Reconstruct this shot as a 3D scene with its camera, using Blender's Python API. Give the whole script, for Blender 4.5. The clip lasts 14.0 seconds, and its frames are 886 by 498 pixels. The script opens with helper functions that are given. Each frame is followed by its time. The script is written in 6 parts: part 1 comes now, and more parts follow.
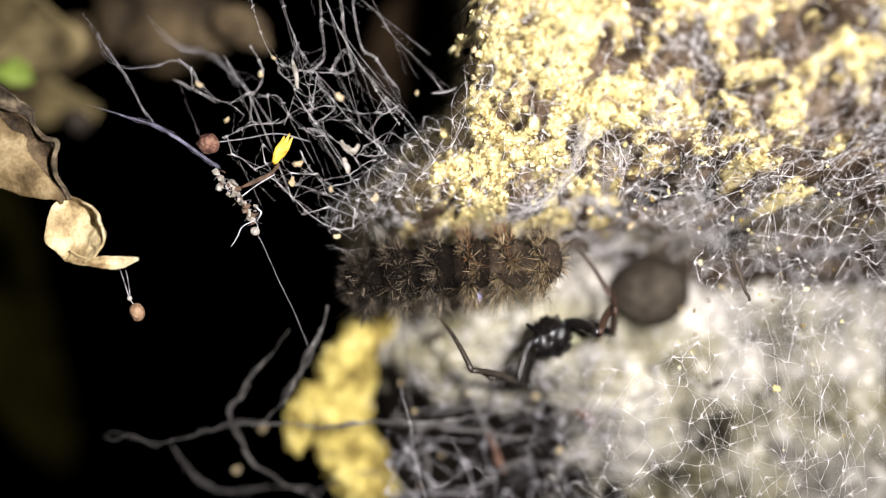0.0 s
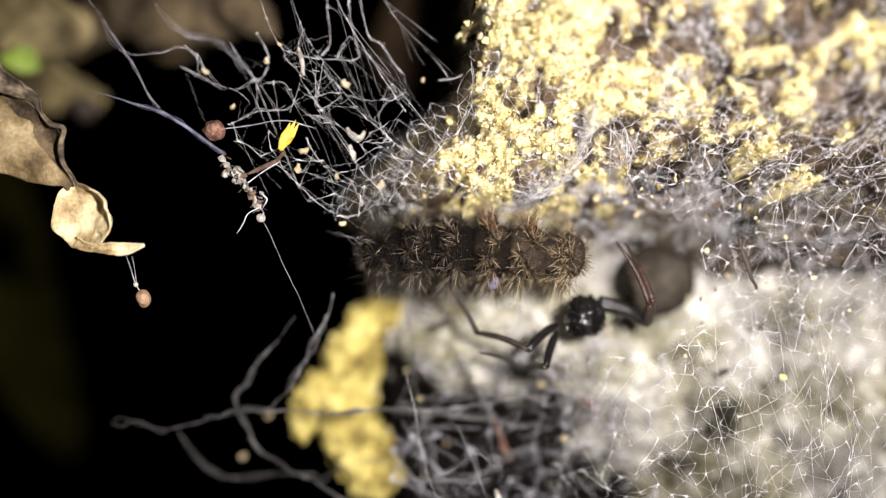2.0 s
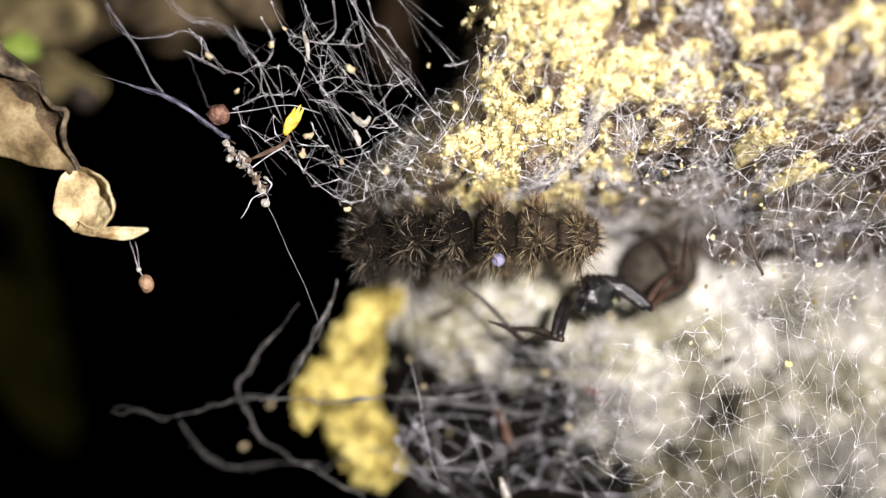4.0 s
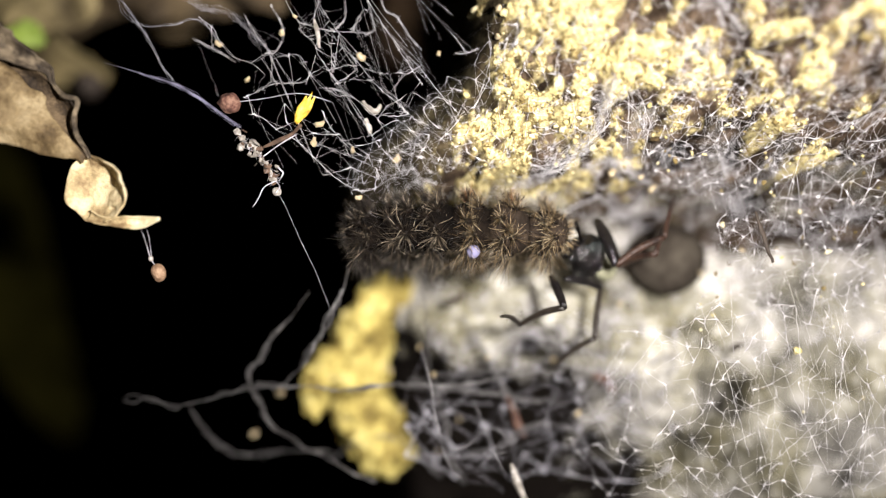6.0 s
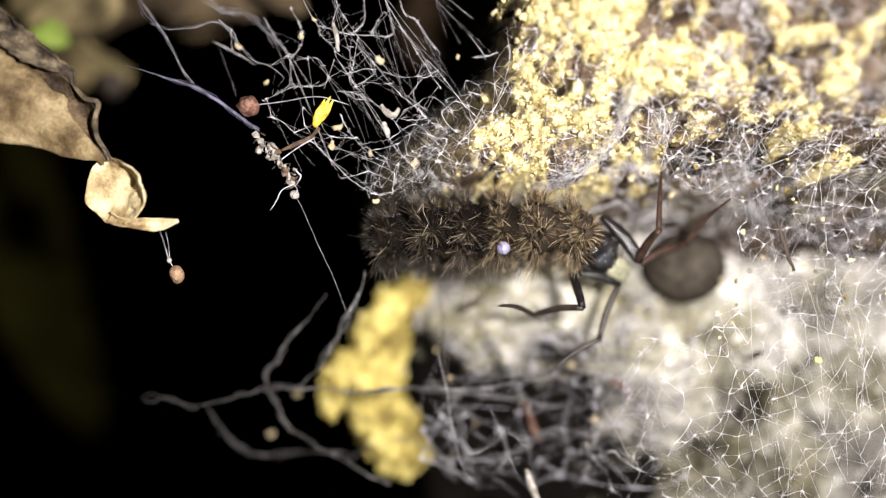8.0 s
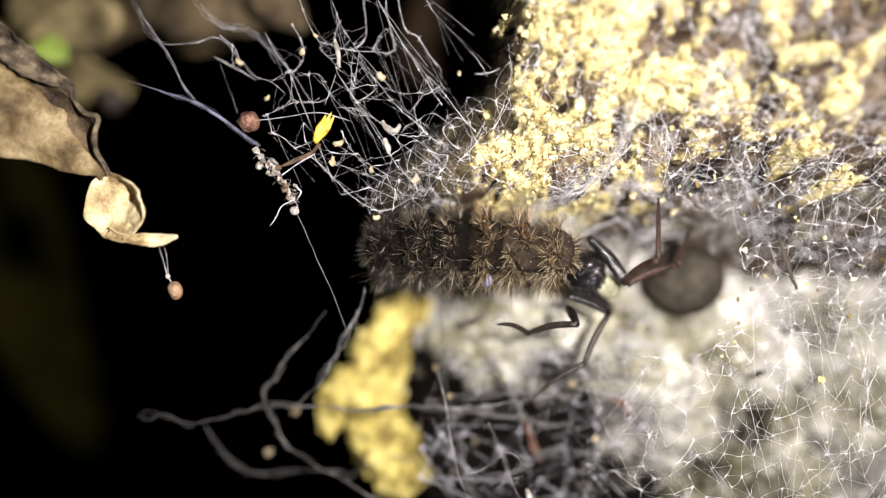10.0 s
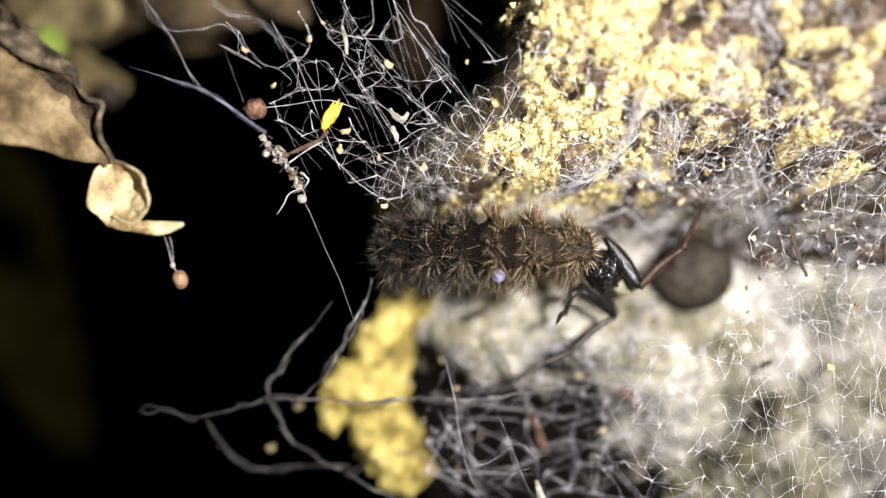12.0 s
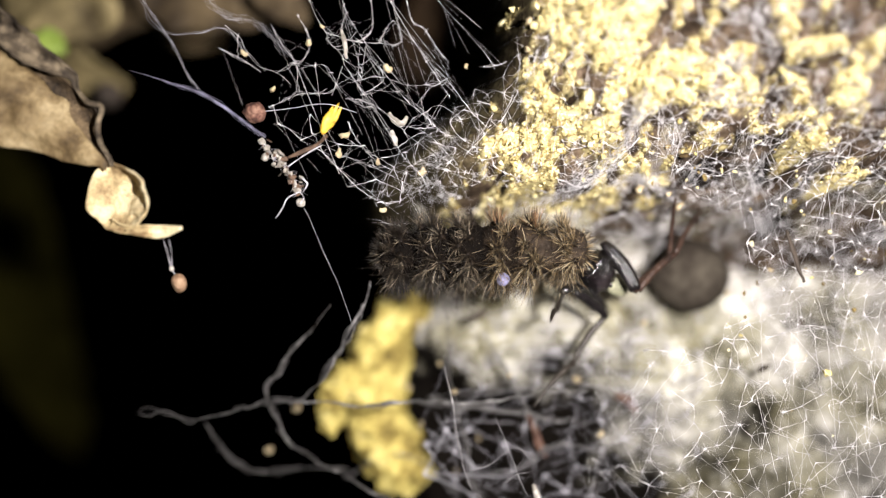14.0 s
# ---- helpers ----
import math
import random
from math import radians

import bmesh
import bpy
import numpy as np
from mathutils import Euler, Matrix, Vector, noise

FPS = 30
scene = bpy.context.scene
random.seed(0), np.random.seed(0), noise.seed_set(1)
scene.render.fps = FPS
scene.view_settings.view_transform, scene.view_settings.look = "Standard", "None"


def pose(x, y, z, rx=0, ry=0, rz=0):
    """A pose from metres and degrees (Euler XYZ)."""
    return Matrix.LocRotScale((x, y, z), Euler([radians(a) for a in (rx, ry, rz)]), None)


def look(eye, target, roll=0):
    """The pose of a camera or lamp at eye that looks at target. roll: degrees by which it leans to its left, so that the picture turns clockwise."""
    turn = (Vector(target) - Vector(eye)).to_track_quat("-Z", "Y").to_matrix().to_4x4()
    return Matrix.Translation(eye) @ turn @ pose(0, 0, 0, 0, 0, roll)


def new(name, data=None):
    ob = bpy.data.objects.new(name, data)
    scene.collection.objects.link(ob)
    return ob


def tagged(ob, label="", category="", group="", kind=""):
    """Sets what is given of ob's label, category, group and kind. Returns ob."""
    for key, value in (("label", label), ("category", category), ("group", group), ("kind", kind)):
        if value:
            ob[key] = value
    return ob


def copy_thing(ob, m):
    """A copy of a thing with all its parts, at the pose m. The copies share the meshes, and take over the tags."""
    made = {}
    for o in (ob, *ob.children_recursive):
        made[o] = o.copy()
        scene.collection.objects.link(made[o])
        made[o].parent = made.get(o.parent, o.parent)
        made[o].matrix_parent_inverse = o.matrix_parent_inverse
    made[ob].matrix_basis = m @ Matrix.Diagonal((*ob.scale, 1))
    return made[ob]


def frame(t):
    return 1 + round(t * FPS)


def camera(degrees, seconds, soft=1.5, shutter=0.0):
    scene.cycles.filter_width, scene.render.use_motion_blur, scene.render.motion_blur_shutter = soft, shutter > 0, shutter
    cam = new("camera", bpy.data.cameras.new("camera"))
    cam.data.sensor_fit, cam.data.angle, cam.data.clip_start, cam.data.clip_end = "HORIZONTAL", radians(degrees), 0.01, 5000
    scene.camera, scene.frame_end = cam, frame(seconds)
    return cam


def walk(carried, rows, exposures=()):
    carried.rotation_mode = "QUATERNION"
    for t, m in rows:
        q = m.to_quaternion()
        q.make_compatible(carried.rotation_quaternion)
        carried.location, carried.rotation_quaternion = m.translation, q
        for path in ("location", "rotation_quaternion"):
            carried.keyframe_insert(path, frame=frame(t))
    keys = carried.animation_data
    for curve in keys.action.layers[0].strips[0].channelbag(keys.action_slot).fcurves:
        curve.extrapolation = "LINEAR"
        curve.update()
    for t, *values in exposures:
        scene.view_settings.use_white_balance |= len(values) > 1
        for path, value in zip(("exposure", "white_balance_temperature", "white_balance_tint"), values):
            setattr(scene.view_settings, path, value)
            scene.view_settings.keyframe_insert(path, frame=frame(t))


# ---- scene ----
MM = 0.001
cam = camera(55, 14.0, soft=1.2)
cam.data.dof.use_dof = True
cam.data.dof.focus_distance = 93.5 * MM
cam.data.dof.aperture_fstop = 4.5

# seconds, place in mm, tilt, lean, turn in degrees
PATH = [
    (0.0, 3.10, -94.91, 1.90, 90.290, 0.506, -0.028),
    (0.5, 2.26, -95.03, 1.17, 90.520, 0.481, -0.360),
    (1.0, 2.35, -95.06, 1.18, 90.408, 0.480, -0.244),
    (1.5, 3.40, -94.87, 1.73, 89.843, 0.412, 0.437),
    (2.0, 3.30, -94.78, 1.44, 89.720, 0.351, 0.484),
    (2.5, 3.71, -94.32, 0.88, 89.601, 0.159, 0.800),
    (3.0, 1.51, -94.34, -0.84, 90.284, 0.260, -0.434),
    (5.5, 1.80, -94.27, 0.11, 89.109, 0.140, 0.339),
    (6.0, -0.28, -94.51, -0.29, 89.025, 0.378, -0.531),
    (6.5, -1.03, -94.32, -0.96, 89.059, 0.271, -0.416),
    (7.0, -0.01, -94.72, 0.74, 88.507, 0.279, 0.355),
    (9.5, 0.58, -93.41, 0.82, 89.312, -0.375, 1.307),
    (10.0, 0.11, -93.68, 0.77, 89.816, -0.425, 0.892),
    (10.5, -1.70, -93.77, -0.40, 90.710, -0.450, -0.181),
    (11.0, -1.32, -93.19, -1.03, 90.708, -0.524, 0.281),
    (11.5, -2.77, -93.26, -1.12, 90.748, -0.352, -0.510),
    (12.0, -2.97, -92.85, -1.93, 90.696, -0.285, -0.400),
    (12.5, -3.02, -93.02, -0.94, 90.314, -0.238, -0.500),
    (13.0, -2.94, -93.12, -0.80, 90.407, -0.261, -0.521),
    (13.5, -2.61, -93.16, -0.82, 90.384, -0.266, -0.348),
    (14.0, -2.85, -93.01, -1.10, 90.473, -0.507, -0.429),
]


def camera_pose(x, y, z, tilt, lean, turn):
    return pose(x * MM, y * MM, z * MM, tilt, 0, turn) @ pose(0, 0, 0, 0, 0, -lean)


walk(cam, [(t, camera_pose(*row)) for t, *row in PATH], exposures=[(0, -0.04), (3, -0.04), (7, 0.02), (9.5, 0.06), (14, 0.06)])

# ---- light: one torch held beside the camera, night all round ----
world = bpy.data.worlds.new("night")
world.use_nodes = True
world.node_tree.nodes["Background"].inputs["Color"].default_value = (0.6, 0.7, 1.0, 1)
world.node_tree.nodes["Background"].inputs["Strength"].default_value = 0.0
scene.world = world

torch = bpy.data.lights.new("torch", "SPOT")
torch.energy, torch.color, torch.shadow_soft_size = 1.45, (1.0, 0.93, 0.895), 3.0 * MM
torch.spot_size, torch.spot_blend = radians(118), 1.0
lamp = new("torch", torch)
lamp.matrix_world = look((20 * MM, -90 * MM, 8 * MM), (10 * MM, 0 * MM, 12 * MM))


# ---- materials ----
def material(name):
    m = bpy.data.materials.new(name)
    m.use_nodes = True
    m.node_tree.nodes.clear()
    return m, m.node_tree.nodes, m.node_tree.links


def node(nodes, kind, **values):
    n = nodes.new(kind)
    for key, value in values.items():
        n.inputs[key.replace("_", " ")].default_value = value
    return n


def ramp(nodes, links, fac, stops):
    n = nodes.new("ShaderNodeValToRGB")
    while len(n.color_ramp.elements) < len(stops):
        n.color_ramp.elements.new(0.5)
    for e, (at, colour) in zip(n.color_ramp.elements, stops):
        e.position, e.color = at, (*colour, 1)
    links.new(fac, n.inputs["Fac"])
    return n.outputs["Color"]


def surface(name, stops, scale, rough=0.7, bump=0.3, fine=4.0, detail=6, by="noise", mix=0.5, spec=0.3, metallic=0.0,
            translucent=0.0, coat=0.0, crust=None, shade_colour=None):
    """A rough natural surface: colours by a noise (or by piece), fine grain and relief. scale in patterns per mm."""
    m, nodes, links = material(name)
    geo = nodes.new("ShaderNodeTexCoord")
    big = node(nodes, "ShaderNodeTexNoise", Scale=scale * 1000, Detail=detail, Roughness=0.62)
    small = node(nodes, "ShaderNodeTexNoise", Scale=scale * 1000 * fine, Detail=4, Roughness=0.6)
    links.new(geo.outputs["Object"], big.inputs["Vector"])
    links.new(geo.outputs["Object"], small.inputs["Vector"])
    fac = big.outputs["Fac"]
    if by == "piece":
        island = nodes.new("ShaderNodeNewGeometry")
        blend = nodes.new("ShaderNodeMix")
        blend.inputs["Factor"].default_value = mix
        links.new(island.outputs["Random Per Island"], blend.inputs["A"])
        links.new(big.outputs["Fac"], blend.inputs["B"])
        fac = blend.outputs["Result"]
    colour = ramp(nodes, links, fac, stops)
    grain = nodes.new("ShaderNodeMix")
    grain.data_type, grain.blend_type = "RGBA", "OVERLAY"
    grain.inputs["Factor"].default_value = 0.45
    links.new(colour, grain.inputs["A"])
    links.new(small.outputs["Fac"], grain.inputs["B"])
    # Shade mixed into the base colour by a vertex layer
    if shade_colour:
        shade_layer = nodes.new("ShaderNodeAttribute")
        shade_layer.attribute_name = "painted_shade"
        shade_blend = nodes.new("ShaderNodeMix")
        shade_blend.data_type = "RGBA"
        shade_blend.inputs["B"].default_value = (*shade_colour, 1)
        links.new(shade_layer.outputs["Fac"], shade_blend.inputs["Factor"])
        links.new(grain.outputs["Result"], shade_blend.inputs["A"])
        grain = shade_blend
    if crust:
        cover = nodes.new("ShaderNodeAttribute")
        cover.attribute_name = "lichen"
        crumbs = node(nodes, "ShaderNodeTexNoise", Scale=820.0, Detail=7, Roughness=0.72)
        links.new(geo.outputs["Object"], crumbs.inputs["Vector"])
        grown = ramp(nodes, links, crumbs.outputs["Fac"], [(0.40, crust[0]), (0.53, crust[1])])
        coat_on = nodes.new("ShaderNodeMix")
        coat_on.data_type = "RGBA"
        links.new(cover.outputs["Fac"], coat_on.inputs["Factor"])
        links.new(grain.outputs["Result"], coat_on.inputs["A"])
        links.new(grown, coat_on.inputs["B"])
        grain = coat_on
    shade = node(nodes, "ShaderNodeBsdfPrincipled", Roughness=rough, Metallic=metallic)
    shade.inputs["Specular IOR Level"].default_value = spec
    shade.inputs["Coat Weight"].default_value = coat
    links.new(grain.outputs["Result"], shade.inputs["Base Color"])
    relief = node(nodes, "ShaderNodeBump", Strength=bump, Distance=0.25 * MM)
    links.new(small.outputs["Fac"], relief.inputs["Height"])
    links.new(relief.outputs["Normal"], shade.inputs["Normal"])
    out = nodes.new("ShaderNodeOutputMaterial")
    last = shade.outputs["BSDF"]
    if translucent:
        through_light = nodes.new("ShaderNodeBsdfTranslucent")
        links.new(grain.outputs["Result"], through_light.inputs["Color"])
        both = node(nodes, "ShaderNodeMixShader", Fac=translucent)
        links.new(last, both.inputs[1])
        links.new(through_light.outputs["BSDF"], both.inputs[2])
        last = both.outputs["Shader"]
    links.new(last, out.inputs["Surface"])
    return m


def silk_material(name, colour, clear=0.0):
    """Spider silk: white, lets light through; clear: the share of it that is open between the fibres."""
    m, nodes, links = material(name)
    geo = nodes.new("ShaderNodeTexCoord")
    diffuse = node(nodes, "ShaderNodeBsdfPrincipled", Roughness=0.34)
    diffuse.inputs["Base Color"].default_value = (*colour, 1)
    diffuse.inputs["Specular IOR Level"].default_value = 0.8
    soft = nodes.new("ShaderNodeBsdfTranslucent")
    soft.inputs["Color"].default_value = (*colour, 1)
    specks = node(nodes, "ShaderNodeTexNoise", Scale=1300.0, Detail=3, Roughness=0.6)
    links.new(geo.outputs["Object"], specks.inputs["Vector"])
    uneven = ramp(nodes, links, specks.outputs["Fac"], [(0.36, tuple(c * 0.42 for c in colour)), (0.50, tuple(c * 0.8 for c in colour)), (0.62, tuple(min(1.0, c * 1.12) for c in colour))])
    links.new(uneven, diffuse.inputs["Base Color"])
    links.new(uneven, soft.inputs["Color"])
    both = node(nodes, "ShaderNodeMixShader", Fac=0.22)
    links.new(diffuse.outputs["BSDF"], both.inputs[1])
    links.new(soft.outputs["BSDF"], both.inputs[2])
    last = both.outputs["Shader"]
    if clear:
        dust = node(nodes, "ShaderNodeTexNoise", Scale=90.0, Detail=3, Roughness=0.55)
        links.new(geo.outputs["Object"], dust.inputs["Vector"])
        shades = ramp(nodes, links, dust.outputs["Fac"], [(0.31, (0.38, 0.35, 0.21)), (0.45, (0.70, 0.67, 0.52)), (0.54, colour)])
        links.new(shades, diffuse.inputs["Base Color"])
        links.new(shades, soft.inputs["Color"])
        thick = nodes.new("ShaderNodeAttribute")
        thick.attribute_name = "thickness"
        web = node(nodes, "ShaderNodeTexNoise", Scale=420.0, Detail=7, Roughness=0.7)
        links.new(geo.outputs["Object"], web.inputs["Vector"])
        lumps = node(nodes, "ShaderNodeTexNoise", Scale=150.0, Detail=3, Roughness=0.5)
        links.new(geo.outputs["Object"], lumps.inputs["Vector"])
        sum_1 = nodes.new("ShaderNodeMath")
        sum_1.operation = "ADD"
        links.new(web.outputs["Fac"], sum_1.inputs[0])
        links.new(lumps.outputs["Fac"], sum_1.inputs[1])
        sum_2 = nodes.new("ShaderNodeMath")
        sum_2.operation = "MULTIPLY_ADD"
        links.new(sum_1.outputs[0], sum_2.inputs[0])
        sum_2.inputs[1].default_value = 1.1
        sum_2.inputs[2].default_value = -1.04
        dense = nodes.new("ShaderNodeMath")
        dense.operation, dense.use_clamp = "ADD", True
        links.new(sum_2.outputs[0], dense.inputs[0])
        links.new(thick.outputs["Fac"], dense.inputs[1])
        limit = nodes.new("ShaderNodeMath")
        limit.operation, limit.use_clamp = "MULTIPLY", True
        links.new(dense.outputs[0], limit.inputs[0])
        limit.inputs[1].default_value = 1.0 - clear
        hole = nodes.new("ShaderNodeBsdfTransparent")
        veil = nodes.new("ShaderNodeMixShader")
        links.new(limit.outputs[0], veil.inputs[0])
        links.new(hole.outputs["BSDF"], veil.inputs[1])
        links.new(last, veil.inputs[2])
        last = veil.outputs["Shader"]
    out = nodes.new("ShaderNodeOutputMaterial")
    links.new(last, out.inputs["Surface"])
    return m


# the last, near-black colour paints shade into the bark's hollow and pits
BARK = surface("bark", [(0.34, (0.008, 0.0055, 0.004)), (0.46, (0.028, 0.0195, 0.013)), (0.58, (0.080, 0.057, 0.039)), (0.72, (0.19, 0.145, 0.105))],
               0.30, 0.95, 0.9, 7.0, detail=9, spec=0.05, crust=((0.13, 0.092, 0.036), (0.58, 0.505, 0.25)), shade_colour=(0.007, 0.0055, 0.0045))
LICHEN = surface("lichen", [(0.22, (0.06, 0.042, 0.020)), (0.40, (0.22, 0.165, 0.065)), (0.58, (0.53, 0.46, 0.205)), (0.86, (0.80, 0.74, 0.50))],
                 0.22, 0.9, 0.6, 9.0, by="piece", mix=0.42, spec=0.1)
LICHEN_TWIG = surface("lichen_on_twig", [(0.34, (0.10, 0.075, 0.022)), (0.44, (0.26, 0.20, 0.055)), (0.54, (0.50, 0.42, 0.13)), (0.7, (0.68, 0.60, 0.27))],
                      0.26, 0.85, 0.8, 5.0, spec=0.15)
SILK = silk_material("silk", (0.90, 0.88, 0.92))
SILK_GREY = silk_material("grey_silk", (0.58, 0.57, 0.63))
SILK_LAVENDER = silk_material("lavender_silk", (0.46, 0.45, 0.62))
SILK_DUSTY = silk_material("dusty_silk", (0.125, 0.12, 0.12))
SILK_SHEET = silk_material("silk_sheet", (0.85, 0.82, 0.73), 0.08)
SILK_FILM = silk_material("silk_film", (0.72, 0.69, 0.68), 0.5)
DEAD_LEAF = surface("dead_leaf", [(0.36, (0.06, 0.039, 0.018)), (0.46, (0.155, 0.107, 0.050)), (0.54, (0.27, 0.20, 0.10)), (0.66, (0.46, 0.365, 0.21))], 0.22, 0.65, 0.7, 12.0, detail=9,
                    translucent=0.2)
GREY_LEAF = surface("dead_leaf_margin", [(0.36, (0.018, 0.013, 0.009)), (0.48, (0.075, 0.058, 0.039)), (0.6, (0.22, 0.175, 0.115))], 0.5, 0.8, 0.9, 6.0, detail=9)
# darker copy of the dead leaf: the fold's shade is in its colour
FOLD_SHADE = surface("dead_leaf_fold_shade", [(0.36, (0.018, 0.012, 0.007)), (0.48, (0.055, 0.037, 0.020)), (0.6, (0.12, 0.084, 0.046))], 0.3, 0.8, 0.8, 8.0, detail=9)
# paler copy of the dead leaf, on the curl and the tip
PALE_LEAF = surface("pale_dead_leaf", [(0.36, (0.26, 0.18, 0.09)), (0.45, (0.52, 0.41, 0.22)), (0.53, (0.74, 0.63, 0.39)), (0.66, (0.82, 0.73, 0.50))], 0.22, 0.65, 0.7, 12.0,
                    detail=9, translucent=0.2)
LITTER = surface("leaf_litter", [(0.35, (0.06, 0.045, 0.022)), (0.5, (0.20, 0.16, 0.075)), (0.68, (0.42, 0.34, 0.17))], 0.12, 0.8, 0.5, 5.0)
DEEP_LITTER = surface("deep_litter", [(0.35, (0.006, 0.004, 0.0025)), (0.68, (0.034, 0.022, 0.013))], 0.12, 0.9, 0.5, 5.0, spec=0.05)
GREEN = surface("green_leaf", [(0.3, (0.16, 0.24, 0.03)), (0.7, (0.34, 0.46, 0.09))], 0.1, 0.5, 0.2, 5.0, translucent=0.3)
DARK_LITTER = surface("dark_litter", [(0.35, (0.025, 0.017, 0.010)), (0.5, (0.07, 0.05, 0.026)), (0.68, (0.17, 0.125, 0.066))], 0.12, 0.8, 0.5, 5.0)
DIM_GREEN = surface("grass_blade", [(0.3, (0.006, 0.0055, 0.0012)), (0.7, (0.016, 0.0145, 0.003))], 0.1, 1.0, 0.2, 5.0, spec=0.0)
SKIN = surface("caterpillar_skin", [(0.3, (0.0015, 0.0012, 0.001)), (0.55, (0.004, 0.003, 0.0023)), (0.8, (0.014, 0.010, 0.007))], 0.6, 0.9, 0.8, 5.0, spec=0.05)
DUSKY_SKIN = surface("caterpillar_dusky_skin", [(0.3, (0.003, 0.002, 0.0016)), (0.55, (0.009, 0.0065, 0.0045)), (0.8, (0.032, 0.023, 0.015))], 0.6, 0.9, 0.8, 5.0, spec=0.06)
BROWN_SKIN = surface("caterpillar_brown_skin", [(0.3, (0.007, 0.005, 0.0035)), (0.55, (0.026, 0.018, 0.012)), (0.8, (0.09, 0.068, 0.045))], 0.6, 0.8, 0.8, 5.0, spec=0.15)
WART = surface("wart", [(0.3, (0.003, 0.002, 0.0015)), (0.7, (0.012, 0.008, 0.005))], 0.8, 0.6, 0.3, 4.0, spec=0.1)
HAIR = surface("bristle", [(0.12, (0.035, 0.024, 0.013)), (0.4, (0.15, 0.105, 0.055)), (0.66, (0.36, 0.27, 0.155)), (0.88, (0.66, 0.56, 0.38))], 0.2, 0.26, 0.05, 3.0,
               by="piece", mix=0.15, spec=0.6, translucent=0.15)
BLACK_HAIR = surface("black_bristle", [(0.3, (0.004, 0.003, 0.003)), (0.6, (0.010, 0.0075, 0.006)), (0.88, (0.045, 0.035, 0.025)), (0.95, (0.14, 0.115, 0.08))], 0.2, 0.3, 0.05, 3.0,
                     by="piece", mix=0.15, spec=0.4)
GREY_HAIR = surface("grey_bristle", [(0.2, (0.018, 0.014, 0.010)), (0.5, (0.085, 0.066, 0.044)), (0.74, (0.26, 0.21, 0.145)), (0.92, (0.58, 0.50, 0.38))], 0.2, 0.3, 0.05, 3.0,
                    by="piece", mix=0.15, spec=0.5)
RUST_HAIR = surface("rust_bristle", [(0.2, (0.06, 0.022, 0.010)), (0.8, (0.32, 0.14, 0.06))], 0.2, 0.3, 0.05, 3.0, by="piece", mix=0.15, spec=0.4)

CHITIN = surface("black_chitin", [(0.3, (0.002, 0.0018, 0.0018)), (0.7, (0.005, 0.004, 0.004))], 0.9, 0.10, 0.10, 4.0, spec=0.5)
HEAD_CHITIN = surface("knobbly_black_chitin", [(0.3, (0.002, 0.0018, 0.0018)), (0.7, (0.005, 0.004, 0.004))], 0.5, 0.14, 1.0, 3.0, spec=0.6)
FEMUR_CHITIN = surface("femur_chitin", [(0.3, (0.003, 0.0026, 0.0028)), (0.7, (0.010, 0.0085, 0.009))], 0.9, 0.17, 0.5, 4.0, spec=0.5)
LEG_BROWN = surface("leg_chitin", [(0.3, (0.010, 0.006, 0.005)), (0.7, (0.048, 0.026, 0.018))], 0.9, 0.40, 0.5, 4.0, spec=0.3)
LEG_GREY = surface("grey_leg_chitin", [(0.3, (0.009, 0.0072, 0.006)), (0.7, (0.034, 0.027, 0.021))], 0.9, 0.36, 0.5, 4.0, spec=0.45)
ABDOMEN = surface("abdomen_velvet", [(0.32, (0.013, 0.010, 0.008)), (0.5, (0.028, 0.023, 0.018)), (0.68, (0.062, 0.054, 0.042))], 0.12, 0.9, 0.4, 9.0, spec=0.08)
PALE_LUMP = surface("pale_lump", [(0.35, (0.10, 0.10, 0.065)), (0.5, (0.24, 0.24, 0.16)), (0.65, (0.42, 0.41, 0.31))], 0.5, 0.5, 0.2, 4.0)
DROP = surface("body_fluid", [(0.3, (0.15, 0.145, 0.245)), (0.7, (0.18, 0.175, 0.28))], 0.02, 0.06, 0.0, 4.0, spec=0.6, coat=1.0)
RED_SEED = surface("red_seed", [(0.38, (0.022, 0.009, 0.007)), (0.5, (0.10, 0.045, 0.032)), (0.66, (0.24, 0.14, 0.10))], 0.7, 0.8, 1.0, 4.0)
TAN_SEED = surface("tan_seed", [(0.3, (0.10, 0.055, 0.03)), (0.5, (0.24, 0.15, 0.09)), (0.7, (0.36, 0.25, 0.16))], 0.9, 0.7, 0.8, 4.0)
YELLOW_BUD = surface("yellow_bud", [(0.34, (0.20, 0.09, 0.012)), (0.48, (0.55, 0.33, 0.03)), (0.60, (0.75, 0.53, 0.07)), (0.8, (0.85, 0.70, 0.25))], 0.8, 0.5, 0.5, 4.0)
BROWN_STALK = surface("brown_stalk", [(0.3, (0.05, 0.03, 0.02)), (0.7, (0.14, 0.09, 0.06))], 0.6, 0.7, 0.6, 4.0)
PELLET = surface("pellet", [(0.3, (0.28, 0.21, 0.11)), (0.7, (0.52, 0.44, 0.29))], 0.8, 0.8, 0.5, 4.0)
HUSK = surface("white_husk", [(0.3, (0.08, 0.07, 0.055)), (0.5, (0.26, 0.24, 0.21)), (0.7, (0.55, 0.53, 0.50))], 0.6, 0.7, 0.5, 4.0)
DARK_BIT = surface("dark_bit", [(0.3, (0.02, 0.016, 0.012)), (0.7, (0.06, 0.045, 0.035))], 0.8, 0.7, 0.4, 4.0)
RUST_BIT = surface("rusty_bit", [(0.3, (0.04, 0.02, 0.014)), (0.5, (0.11, 0.055, 0.038)), (0.7, (0.20, 0.11, 0.07))], 1.2, 0.8, 0.9, 4.0)


